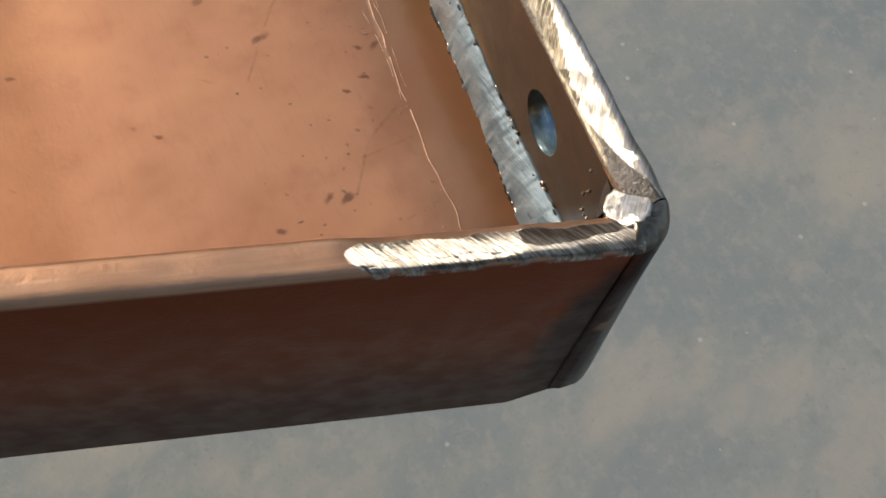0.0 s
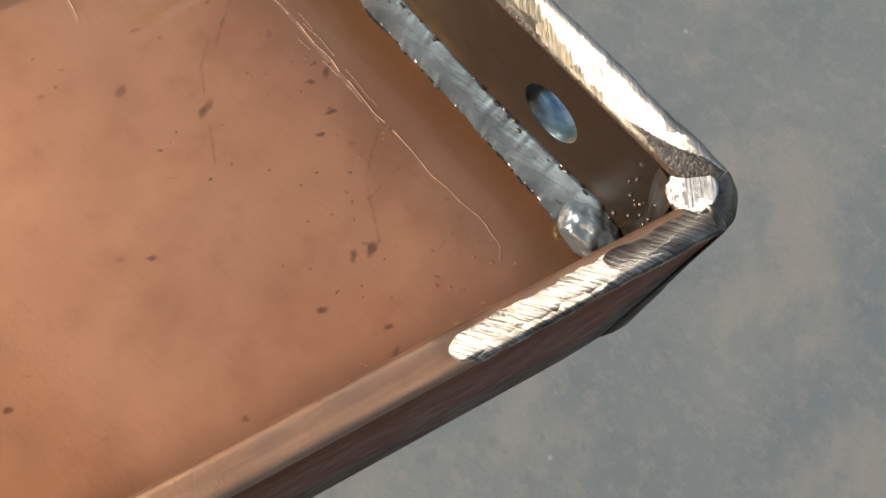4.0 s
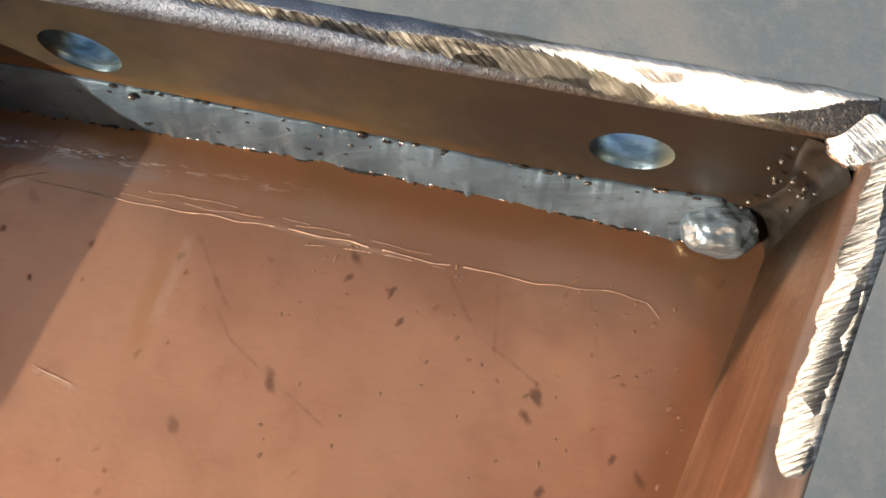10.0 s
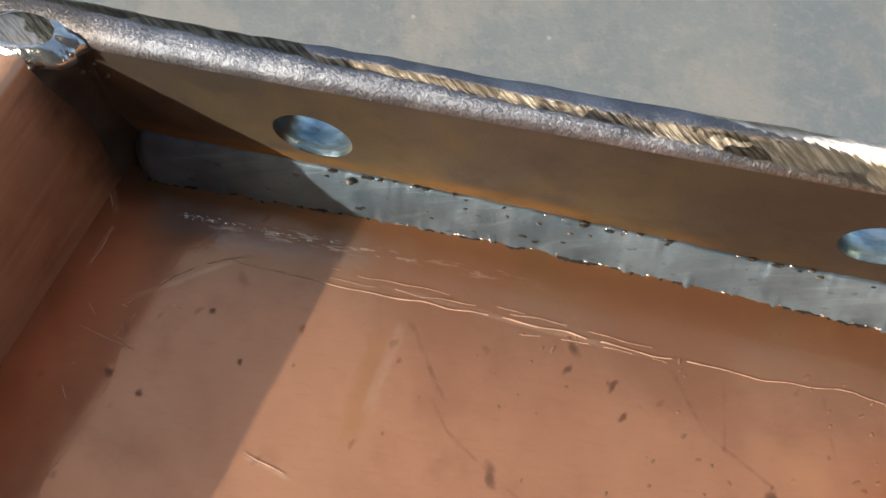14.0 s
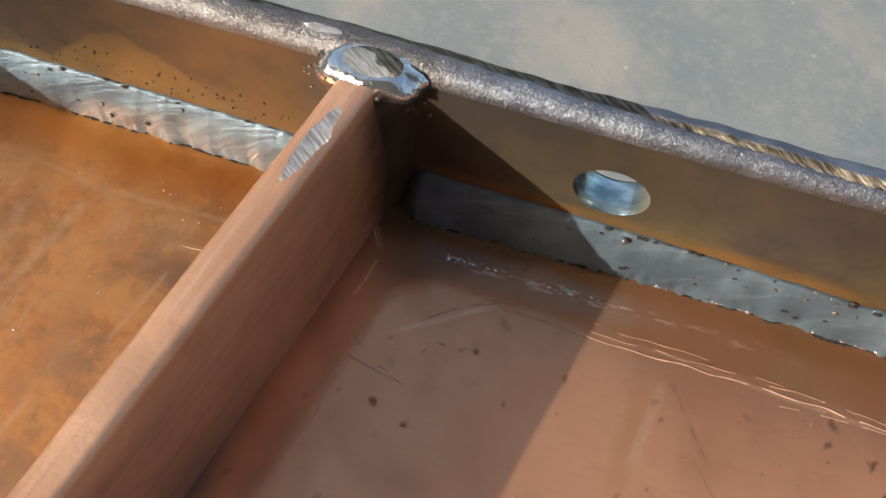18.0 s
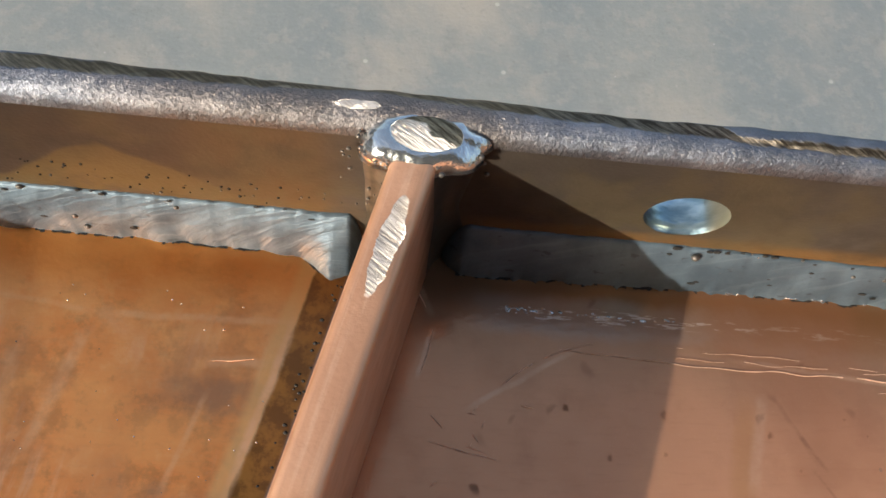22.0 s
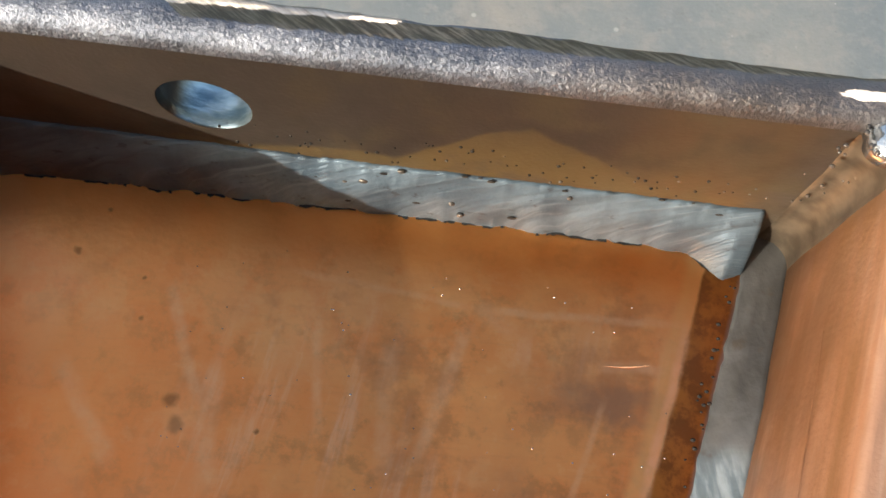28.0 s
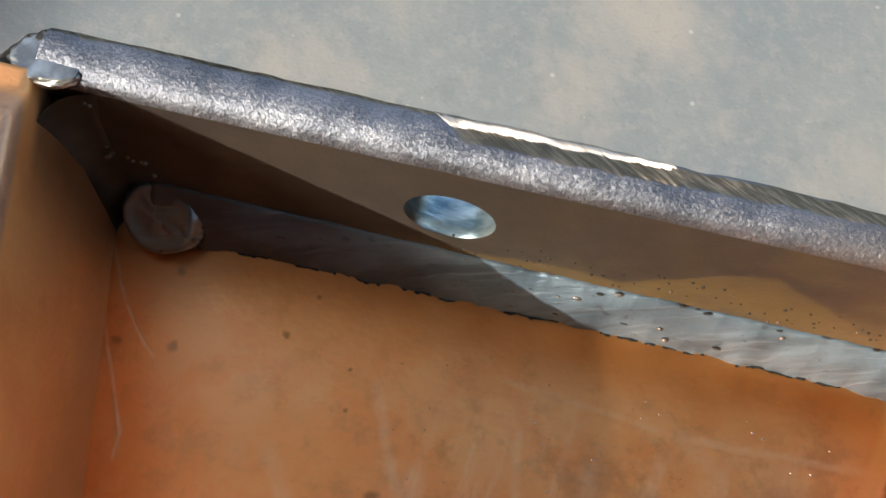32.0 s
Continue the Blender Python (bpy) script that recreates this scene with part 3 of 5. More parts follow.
def rail_edge():
    """Rolled, sparkling mill edge with a groove that the grinder has run along and bare places."""
    k = Look("mill-scaled edge with grinding marks")
    x, y = k.x, k.y
    mid, fine = k.noise(6, 5), k.noise(150, 2)
    c = k.mix(mid.ramp(0.35, 0.65), (0.13, 0.15, 0.19), (0.215, 0.24, 0.29))
    c = k.mix((x + mid * 0.5).ramp(-0.9, -0.3) * (x + mid * 0.4).ramp(0.75, 0.4) * 0.55, c, (0.17, 0.14, 0.115))
    c = k.mix((y + mid * 0.02).ramp(0.024, 0.004) * 0.6, c, (0.085, 0.075, 0.07))
    lines = k.noise(44, 4, stretch=(2.0, 0.16, 0.3), turn=55, rough=0.7)
    edge = (k.noise(9, 4, stretch=(1, 0.2, 0.2), shift=2.0) - 0.5) * 0.030 + (lines - 0.5) * 0.026
    at = x + (lines - 0.5) * 0.14
    groove = ((y + edge - at.curve([(a, b) for a, b, w in GROOVE])).abs() - at.curve([(a, w) for a, b, w in GROOVE])).ramp(0.005, -0.004)
    spot = ((x + 0.13) * (x + 0.13) * 190.0 + (y - 0.068) * (y - 0.068) * 3600.0 + edge * 60.0).ramp(1.0, 0.7)
    bare = (y + edge - at.curve(BARE)).ramp(-0.004, 0.004).max(spot)
    gold = k.mix(lines.ramp(0.40, 0.68), k.mix(x.ramp(0.2, 0.6) * x.ramp(2.6, 2.3), (0.125, 0.108, 0.084), (0.04, 0.034, 0.027)), k.mix(x.ramp(0.2, 0.6), (0.33, 0.285, 0.22), (0.215, 0.195, 0.165)))
    white = k.mix(lines.ramp(0.32, 0.6), (0.42, 0.39, 0.36), (0.70, 0.68, 0.65))
    c = k.mix((x + mid * 0.3).ramp(2.2, 2.7) * 0.8, c, (0.10, 0.085, 0.07))
    c = k.mix(groove, c, gold)
    c = k.mix(bare, c, white)
    cut = bare.max(groove)
    whole = cut.inv()
    k.set("Base Color", c).set("Metallic", cut * 0.05 + 0.9)
    k.set("Roughness", whole * 0.11 + 0.45)
    k.scored(cut, (0.79, 0.61), 0.85)
    grit = k.facets(120, 0.28, whole)
    plane = k.facets(3.5, 0.6, cut, stretch=(1, 3.0, 1), warp=0.12, shift=0.7)
    both = k.tree.nodes.new("ShaderNodeMix")
    both.data_type = "VECTOR"
    k.tree.links.new(cut.socket, both.inputs[0])
    k.tree.links.new(grit, both.inputs[4])
    k.tree.links.new(k.lean(x.ramp(-1.0, -1.2) * bare, -0.1, -0.45, k.lean(bare.max(groove * (x.ramp(0.6, 0.9) * x.ramp(1.8, 1.6) * 0.25 + 0.18)), -0.33, -0.29, plane)), both.inputs[5])
    return k.bump(fine * whole * 0.5 + k.noise(45, 4, rough=0.65) * whole * 0.9 + lines * cut, 0.45, 0.012, both.outputs[1]).mat


def weld_metal(name="silvery weld bead", dark=0.0, swept=0.4, shine=0.0, tone=1.0, along=0, darkened=0.0):
    k = Look(name)
    mid, fine = k.noise(4, 5), k.noise(45, 3)
    ripple = k.noise(4, 4, stretch=(0.5, 6.0, 0.05), turn=9 + along, shift=3.0)
    hair = k.noise(10, 4, stretch=(0.35, 9.0, 0.05), turn=9 + along, shift=5.0)
    c = k.mix(mid.ramp(0.35, 0.65), *(tuple(v * tone for v in w) for w in ((0.066, 0.102, 0.136), (0.112, 0.164, 0.21))))
    c = k.mix(ripple.ramp(0.48, 0.66) * swept * 0.6, c, (0.04, 0.056, 0.072))
    c = k.mix(hair.ramp(0.54, 0.72) * swept * 0.6, c, (0.20, 0.265, 0.32))
    c = k.mix(k.noise(16, 3, stretch=(1, 2, 2)).ramp(0.63, 0.70) * 0.6, c, (0.03, 0.033, 0.036))
    if shine:
        c = k.mix(0.8, c, (0.25, 0.33, 0.39))
    if dark:
        c = k.mix(mid.ramp(0.3, 0.7, dark, dark * 0.7), c, (0.060, 0.052, 0.045))
    if darkened:  # the left bar's shade put into the colour towards the far left end
        c = k.mix((k.x + (k.noise(2.4, 3, shift=8.0) - 0.5) * 1.2).ramp(-1.9, -2.7) * darkened, c, (0.045, 0.036, 0.030))
    k.set("Base Color", c).set("Metallic", 0.7 if shine else 0.42).set("Roughness", mid.ramp(0.3, 0.7, 0.48 - shine, 0.58 - shine))
    return k.bump(ripple * swept * 0.7 + hair * swept * 0.45 + fine * 0.12 + mid * 0.5, 0.45, 0.03).mat


def bright_metal():
    k = Look("bright ground puddle")
    lines, mid = k.noise(48, 4, stretch=(2.2, 0.2, 0.4), turn=50, rough=0.7), k.noise(9, 4)
    c = k.mix(lines.ramp(0.34, 0.6), (0.36, 0.34, 0.32), (0.76, 0.75, 0.73))
    c = k.mix(mid.ramp(0.60, 0.70) * 0.7, c, (0.12, 0.105, 0.09))
    k.set("Base Color", c).set("Metallic", 0.95).set("Roughness", 0.36)
    return k.bump(lines + mid * 2.0, 0.4, 0.014, k.facets(14, 0.35, warp=0.05)).mat


def plain(name, colour, rough, metal=0.0, vary=0.25):
    k = Look(name)
    n = k.noise(11, 4)
    c = k.mix(n.ramp(0.35, 0.65), tuple(v * (1 - vary) for v in colour), tuple(v * (1 + vary) for v in colour))
    k.set("Base Color", c).set("Roughness", rough).set("Metallic", metal)
    return k.bump(n, 0.15, 0.02).mat


def hole_wall(cx):
    """The drilled wall of a hole, blue with a straw-coloured side."""
    k = Look("blued drilled steel")
    rings = k.noise(9, 4, stretch=(1, 2.5, 1))
    c = k.mix(rings.ramp(0.35, 0.65), (0.16, 0.27, 0.34), (0.38, 0.52, 0.60))
    c = k.mix((k.x - cx).ramp(0.085, 0.14) * (0.85 if cx > 0 else 0.3), c, (0.62, 0.55, 0.36))
    # The shaded left wall of the hole is put into the colour.
    c = k.mix((k.x - cx + rings * 0.05).ramp(-0.03, -0.10), c, (0.06, 0.052, 0.045))
    k.set("Base Color", c).set("Metallic", 0.85).set("Roughness", 0.3)
    return k.bump(rings, 0.3, 0.02).mat


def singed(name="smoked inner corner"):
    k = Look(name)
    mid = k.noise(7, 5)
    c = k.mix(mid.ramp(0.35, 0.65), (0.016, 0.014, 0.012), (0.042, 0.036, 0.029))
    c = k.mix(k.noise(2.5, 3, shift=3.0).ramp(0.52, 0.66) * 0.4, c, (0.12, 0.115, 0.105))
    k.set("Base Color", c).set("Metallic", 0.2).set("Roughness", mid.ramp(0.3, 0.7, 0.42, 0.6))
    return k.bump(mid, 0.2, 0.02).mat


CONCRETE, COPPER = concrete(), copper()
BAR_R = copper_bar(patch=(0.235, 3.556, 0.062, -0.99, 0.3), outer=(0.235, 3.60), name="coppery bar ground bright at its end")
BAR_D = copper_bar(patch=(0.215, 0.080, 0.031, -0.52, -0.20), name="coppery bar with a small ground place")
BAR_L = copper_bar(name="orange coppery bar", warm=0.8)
RAIL, EDGE, WELD, WELD_DARK = rail_face(), rail_edge(), weld_metal(), weld_metal("smoked weld", 0.97)
PUDDLE = bright_metal()
CROWN_L = plain("smooth pale weld metal", (0.40, 0.43, 0.44), 0.28, 0.85, 0.45)
WELD_SHINY = weld_metal("smooth weld end", shine=0.2)
WELD_BURNT = weld_metal("smooth smoked weld end", dark=0.75, shine=0.27)
WELD_SWEPT = weld_metal("weld bead with swept ripples", swept=0.95, tone=1.2, darkened=0.85)
SPECK = plain("burnt spatter speck", (0.27, 0.14, 0.085), 0.55, 0.3)
# For slag pits, and for the shadow strips at the beads' feet.
BLACK = plain("black slag", (0.014, 0.013, 0.012), 0.85)
SPATTER = plain("steel spatter ball", (0.13, 0.12, 0.11), 0.3, 0.6)
SCRATCH = plain("bare copper scratch", (0.70, 0.44, 0.31), 0.55, 0.2)
GLINT = plain("bright steel bead", (0.75, 0.77, 0.78), 0.18, 0.95)
SCRATCH_L = plain("wiped orange scratch", (0.70, 0.40, 0.24), 0.55, 0.3)
SINGED = singed()
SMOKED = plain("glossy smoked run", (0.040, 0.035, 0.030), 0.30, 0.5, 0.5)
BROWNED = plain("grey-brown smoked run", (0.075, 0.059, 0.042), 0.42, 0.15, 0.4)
SCREEN = plain("dark sky screen", (0.10, 0.085, 0.075), 0.8)
STEEL = plain("dull grey steel", (0.16, 0.16, 0.17), 0.5, 0.5)


# ---- mesh helpers, all in bar units ----
def part(name, bm, material, parent, label="", smooth=True):
    me = bpy.data.meshes.new(name)
    bmesh.ops.scale(bm, vec=(U, U, U), verts=bm.verts)
    bmesh.ops.recalc_face_normals(bm, faces=bm.faces)
    bm.to_mesh(me)
    bm.free()
    for f in me.polygons:
        f.use_smooth = smooth
    me.materials.append(material)
    ob = new(name, me)
    ob.parent = parent
    return tagged(ob, label)


def loft(bm, rings, closed=True, caps=True):
    """Skin between rings of equal length."""
    vs = [[bm.verts.new(p) for p in ring] for ring in rings]
    n = len(rings[0])
    for a, b in zip(vs, vs[1:]):
        for i in range(n if closed else n - 1):
            j = (i + 1) % n
            bm.faces.new((a[i], a[j], b[j], b[i]))
    if caps and closed:
        bm.faces.new(vs[0])
        bm.faces.new(vs[-1])
    return vs


def wob(x, y, z, scale, seed=0.0):
    return noise.noise(Vector((x * scale + seed, y * scale, z * scale)))


def interp(*pts):
    xs, ys = zip(*pts)
    return lambda x: float(np.interp(x, xs, ys))


# ---- the setting ----
bm = bmesh.new()
bmesh.ops.create_grid(bm, x_segments=2, y_segments=2, size=100 / U)
ground = part("ground", bm, CONCRETE, None, smooth=False)
tagged(ground, "grey painted concrete yard floor with worn beige patches", "ground", kind="structure")



# A plain unseen block that keeps some sky off the tray.
def sky_screen(name, lo, hi, label):
    bm = bmesh.new()
    bmesh.ops.create_cube(bm, size=1.0)
    for v in bm.verts:
        v.co = Vector([((a + b) / 2 + c * (b - a)) / U for a, b, c in zip(lo, hi, v.co)])
    return tagged(part(name, bm, SCREEN, None, smooth=False), label, "wall", kind="structure")


# Unseen wall added behind the camera to block the sky there, off the sun.
sky_screen("screen_south", (-0.42, -1.06, 0), (1.60, -0.90, 3.0), "unseen dark wall added to block the sky behind the camera")

# Unseen low walls added to block the bright horizon under the sun's path.
sky_screen("screen_southwest", (-3.2, -3.2, 0), (-0.6, -3.04, 1.75), "unseen dark wall added to block the low sky")
sky_screen("screen_west", (-3.2, -3.04, 0), (-3.04, 4.0, 1.75), "unseen dark wall added to block the low sky")

# Unseen slab added overhead to block sky above the sun and deepen shadows.
sky_screen("screen_overhead", (-2.4, -2.4, 2.4), (1.6, -0.45, 2.5), "unseen dark slab added overhead to block the sky")

# ---- the tray ----
tray = new("steel_tray")
tray.location = (0, 0, BASE)
tagged(tray, "coppery steel tray of flat bars with bright fillet welds, two compartments", "metal tray")


def floor_plate():
    bm = bmesh.new()
    rings = []
    for y in np.linspace(0.0, FRONT, 40):
        l, r = left_in(y), right_in(y)
        rings.append([(l, y, -0.15), (l, y, 0)] + [(l + (r - l) * f, y, 0) for f in np.linspace(0, 1, 40)[1:-1]] + [(r, y, 0), (r, y, -0.15)])
    loft(bm, rings)
    return part("floor_plate", bm, COPPER, tray, "coppery plate with dark specks, heat tint and a painted-in bar reflection", smooth=False)


def side_bar(name, inner, sign, material, label, top=TOP):
    """A bar on edge; inner(y) is its inner face, sign the way to its outer face."""
    bm = bmesh.new()
    w, r = 0.145, 0.035
    rings = []
    for y in np.concatenate([np.linspace(0.0, -1.2, 90), np.linspace(-1.25, FRONT, 60)]):
        x = inner(y) - sign * 0.008
        k = 0.006 * wob(0, y, 0, 3.0, sign * 7)
        if sign < 0:  # melted down at the corner
            k -= 0.075 * min(1.0, max(0.0, (y + 0.17) / 0.10))
        prof = [(0, FOOT + r), (0, top - r - 0.01 + min(k, 0.0))]
        for a in np.linspace(0, 90, 5)[1:]:
            prof.append((r - r * math.cos(radians(a)), top - r + r * math.sin(radians(a)) + k))
        for a in np.linspace(90, 0, 5):
            prof.append((w - r + r * math.cos(radians(a)), top - r + r * math.sin(radians(a)) + k))
        if sign > 0:  # the grinder took the crown off towards the corner
            g = min(1.0, max(0.0, (y + 1.0) / 0.15)) * (0.75 + 0.3 * wob(0, y, 1, 4))
            prof = [(px, pz - g * max(0.0, pz - (0.765 + 0.6 * min(px, 0.085))) - g * 0.35 * max(0.0, px - 0.085)) for px, pz in prof]
        foot = FOOT + (0.30 * max(0.0, (y + 0.22) / 0.30) if sign > 0 else 0.0)  # the lower end is cut off slantwise
        prof[0] = (0, foot + r)
        prof += [(w, foot + r), (w - r, foot), (r, foot)]
        rings.append([(x + sign * px, y, pz) for px, pz in prof])
    loft(bm, rings)
    return part(name, bm, material, tray, label)


def divider():
    bm = bmesh.new()
    w, r = 0.068, 0.03
    rings = []
    for y in np.concatenate([np.linspace(-0.004, -1.6, 100), np.linspace(-1.65, FRONT, 60)]):
        x = div_mid(y)
        k = 0.006 * wob(0, y, 0, 4.0, 3)
        prof = [(-w, 0.0), (-w, TOP - r)]
        for a in np.linspace(0, 90, 5)[1:]:
            prof.append((-w + r - r * math.cos(radians(a)), TOP - r + r * math.sin(radians(a)) + k))
        for a in np.linspace(90, 0, 5):
            prof.append((w - r + r * math.cos(radians(a)), TOP - r + r * math.sin(radians(a)) + k))
        prof += [(w, 0.0)]
        rings.append([(x + px, y, pz) for px, pz in prof])
    loft(bm, rings)
    return part("divider_bar", bm, BAR_D, tray, "coppery bar dividing the tray, ground at its end")


HOLES = ((2.85, 0.44), (0.955, 0.45), (-1.90, 0.49))
HOLE_R = 0.14
RAIL_TOP = 0.775
X0, X1 = -3.06, 3.47


def rail():
    bm = bmesh.new()
    h = 0.2
    n = 48

    def quad(y, x0, x1, z0, z1):
        if x1 - x0 > 1e-4 and z1 - z0 > 1e-4:
            bm.faces.new([bm.verts.new(p) for p in ((x0, y, z0), (x1, y, z0), (x1, y, z1), (x0, y, z1))])

    for y in (0.0, T_RAIL):
        at = X0
        for cx, cz in sorted(HOLES):
            quad(y, at, cx - h, FOOT, RAIL_TOP)
            quad(y, cx - h, cx + h, FOOT, cz - h)
            quad(y, cx - h, cx + h, cz + h, RAIL_TOP)
            ring, sq = [], []
            for i in range(n):
                a = 2 * math.pi * i / n
                c, s = math.cos(a), math.sin(a)
                m = max(abs(c), abs(s))
                ring.append(bm.verts.new((cx + HOLE_R * c, y, cz + HOLE_R * s)))
                sq.append(bm.verts.new((cx + h * c / m, y, cz + h * s / m)))
            for i in range(n):
                j = (i + 1) % n
                bm.faces.new((ring[i], ring[j], sq[j], sq[i]))
            at = cx + h
        quad(y, at, X1 - 0.3, FOOT, RAIL_TOP)
        quad(y, X1 - 0.3, X1, FOOT + 0.36, RAIL_TOP)
    for x, low, high in ((X0, FOOT, RAIL_TOP), (X1, FOOT + 0.36, RAIL_TOP), (X1 - 0.3, FOOT, FOOT + 0.36)):
        bm.faces.new([bm.verts.new(p) for p in ((x, 0, low), (x, T_RAIL, low), (x, T_RAIL, high), (x, 0, high))])
    for a, b, z in ((X0, X1 - 0.3, FOOT), (X1 - 0.3, X1, FOOT + 0.36)):
        bm.faces.new([bm.verts.new(p) for p in ((a, 0, z), (b, 0, z), (b, T_RAIL, z), (a, T_RAIL, z))])
    bmesh.ops.remove_doubles(bm, verts=bm.verts, dist=1e-4)
    body = part("rear_rail", bm, RAIL, tray, "brown heat-tinted steel rail with bolt holes", smooth=False)
    # The rolled top edge, worn by the grinder.
    bm = bmesh.new()
    rings = []
    run = interp(*((a, b) for a, b, w in GROOVE)), interp(*((a, w) for a, b, w in GROOVE))
    outline = ((0, RAIL_TOP), (0.004, 0.797), (0.014, 0.817), (0.032, 0.833), (0.055, 0.842), (0.078, 0.846), (0.102, 0.844), (0.126, 0.835), (0.142, 0.815), (T_RAIL, RAIL_TOP))
    hs, zs = zip(*outline)
    for x in np.linspace(X0, X1, 460):
        ring = []
        for py in (0, 0.004, 0.014, 0.023, 0.032, 0.043, 0.055, 0.067, 0.078, 0.090, 0.102, 0.114, 0.126, 0.135, 0.142, T_RAIL):
            pz = float(np.interp(py, hs, zs))
            if 0.01 < py < 0.145:
                pz -= 0.007 * max(0.0, 1 - ((py - run[0](x)) / max(run[1](x), 0.004)) ** 2)
            k = 0.005 * wob(x, py, pz, 14) + 0.006 * wob(x, py, pz, 3, 5) if 0 < py < T_RAIL else 0
            cut = min(1.0, max(0.0, (x - 1.8) / 0.9)) * (0.8 + 0.4 * wob(x, 0, 0, 2.5))
            pz -= cut * max(0.0, pz - (RAIL_TOP + 0.005 + 0.62 * min(py, 0.105)))
            grow = 1 + 0.09 * min(1.0, max(0.0, (-0.8 - x) / 0.8)) - 0.06 * max(0.0, min(1.0, (x - 0.1) / 0.4, (2.4 - x) / 0.4))
            ring.append((x, py * grow + k * 0.5, pz + k))
        rings.append(ring)
    loft(bm, rings, closed=False)
    part("rolled_edge", bm, EDGE, body, "sparkling blue-grey mill edge with grinding marks")
    for cx, cz in HOLES:
        bm = bmesh.new()
        rings = []
        for y, dr in ((0.0, 0.006), (0.008, 0.0), (0.05, 0.0), (0.10, 0.0), (0.142, 0.0), (T_RAIL, 0.006)):
            rings.append([(cx + (HOLE_R - 0.0005 + dr) * math.cos(2 * math.pi * i / 48), y, cz + (HOLE_R - 0.0005 + dr) * math.sin(2 * math.pi * i / 48)) for i in range(48)])
        loft(bm, rings, caps=False)
        part("bolt_hole", bm, hole_wall(cx), body, "drilled hole with blued bright wall")
    return body


def fillet(name, x0, x1, top, foot, material, seed, label, parent, teeth=0.012, end=0.08):
    """A weld bead between rail and plate; top(x) up the rail, foot(x) out on the plate."""
    bm = bmesh.new()
    rings = []
    steps = int((x1 - x0) / 0.012)
    for x in np.linspace(x0, x1, steps):
        e = min(1.0, (x - x0) / 0.08, (x1 - x) / end)
        e = math.sqrt(max(e, 0.0)) * 0.97 + 0.03
        zt = top(x) * e + 0.010 * wob(x, 0, 0, 9, seed) + 0.006 * wob(x, 0, 0, 40, seed)
        yb = foot(x) * e + 0.012 * wob(x, 5, 0, 11, seed) + 0.004
        tooth = teeth * max(0.0, wob(x, 9, 0, 26, seed) + 0.5 * wob(x, 4, 0, 60, seed))
        ring = [(x, 0.004, max(zt, 0.01))]
        for f in np.linspace(0, 1, 12):
            bulge = 0.018 * math.sin(math.pi * f) * e
            rip = 0.0012 * math.sin((x * 40 + 9 * f + 3 * wob(x, 0, f, 4, seed))) * math.sin(math.pi * f)
            rip += 0.004 * wob(x, f, 0, 12, seed + 3) * math.sin(math.pi * f)
            n = 0.7071
            ring.append((x, -yb * f - tooth * f ** 6 - (bulge + rip) * n, max(zt, 0.01) * (1 - f) + (bulge + rip) * n * (1 - f * 0.6) + 0.010))
        ring.append((x, -yb - tooth - 0.001, -0.004))
        rings.append(ring)
    loft(bm, rings, closed=False)
    return part(name, bm, material, parent, label)


def undercut(x0, x1, foot, seed, parent):
    """The jagged shadow under a bead's undercut foot, drawn as a black strip."""
    bm = bmesh.new()
    last = None
    for x in np.arange(x0, x1, 0.012):
        y = -foot(x) - 0.012 * wob(x, 5, 0, 11, seed) - 0.012 * abs(wob(x, 9, 0, 38, seed)) - 0.012
        w = (0.013 if seed == 1 else 0.007) * (wob(x, 2, 0, 6, seed) + wob(x, 3, 0, 45, seed))
        if w < -0.001:
            last = None
            continue
        pair = bm.verts.new((x, y + 0.02, 0.004)), bm.verts.new((x, y + 0.003 - max(w, 0.0), 0.0025))
        if last:
            bm.faces.new((last[0], last[1], pair[1], pair[0]))
        last = pair
    return part("foot_shadow", bm, BLACK, parent, "jagged black strip for the shadow at the bead's foot")


def lump(name, centre, size, material, parent, seed, rough=0.12, label="", face=None, depth=0.5, pits=0.0):
    """A frozen puddle of weld metal; face: the way its ground plane looks, depth: how far out the plane lies."""
    bm = bmesh.new()
    bmesh.ops.create_icosphere(bm, subdivisions=5, radius=1.0)
    n = Vector(face).normalized() if face else None
    for v in bm.verts:
        c = v.co.copy()
        k = 1 + rough * wob(c.x, c.y, c.z, 1.7, seed) + rough * 0.4 * wob(c.x, c.y, c.z, 5, seed) + rough * 0.15 * wob(c.x, c.y, c.z, 13, seed)
        k -= pits * max(0.0, wob(c.x, c.y, c.z, 3.2, seed + 4) - 0.25)
        c *= k
        if n and c.dot(n) > depth:
            c -= n * (c.dot(n) - depth) * 0.93
        v.co = Vector((centre[0] + c.x * size[0], centre[1] + c.y * size[1], centre[2] + c.z * size[2]))
    return part(name, bm, material, parent, label)


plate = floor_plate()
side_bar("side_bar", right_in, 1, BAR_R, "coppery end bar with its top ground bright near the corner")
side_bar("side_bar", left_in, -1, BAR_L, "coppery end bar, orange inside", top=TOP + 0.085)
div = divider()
rear = rail()

bead = fillet("fillet_weld", 0.16, 3.30, interp((0.1, 0.22), (1.0, 0.22), (1.75, 0.19), (2.57, 0.14), (3.0, 0.16), (3.3, 0.19)),
       interp((0.1, 0.10), (1.0, 0.075), (1.7, 0.065), (2.6, 0.09), (3.0, 0.105), (3.3, 0.13)), WELD, 1, "silvery fillet weld with pits", tray, teeth=0.022)
undercut(0.2, 3.25, interp((0.1, 0.10), (1.0, 0.075), (1.7, 0.065), (2.6, 0.09), (3.0, 0.105), (3.3, 0.13)), 1, bead)
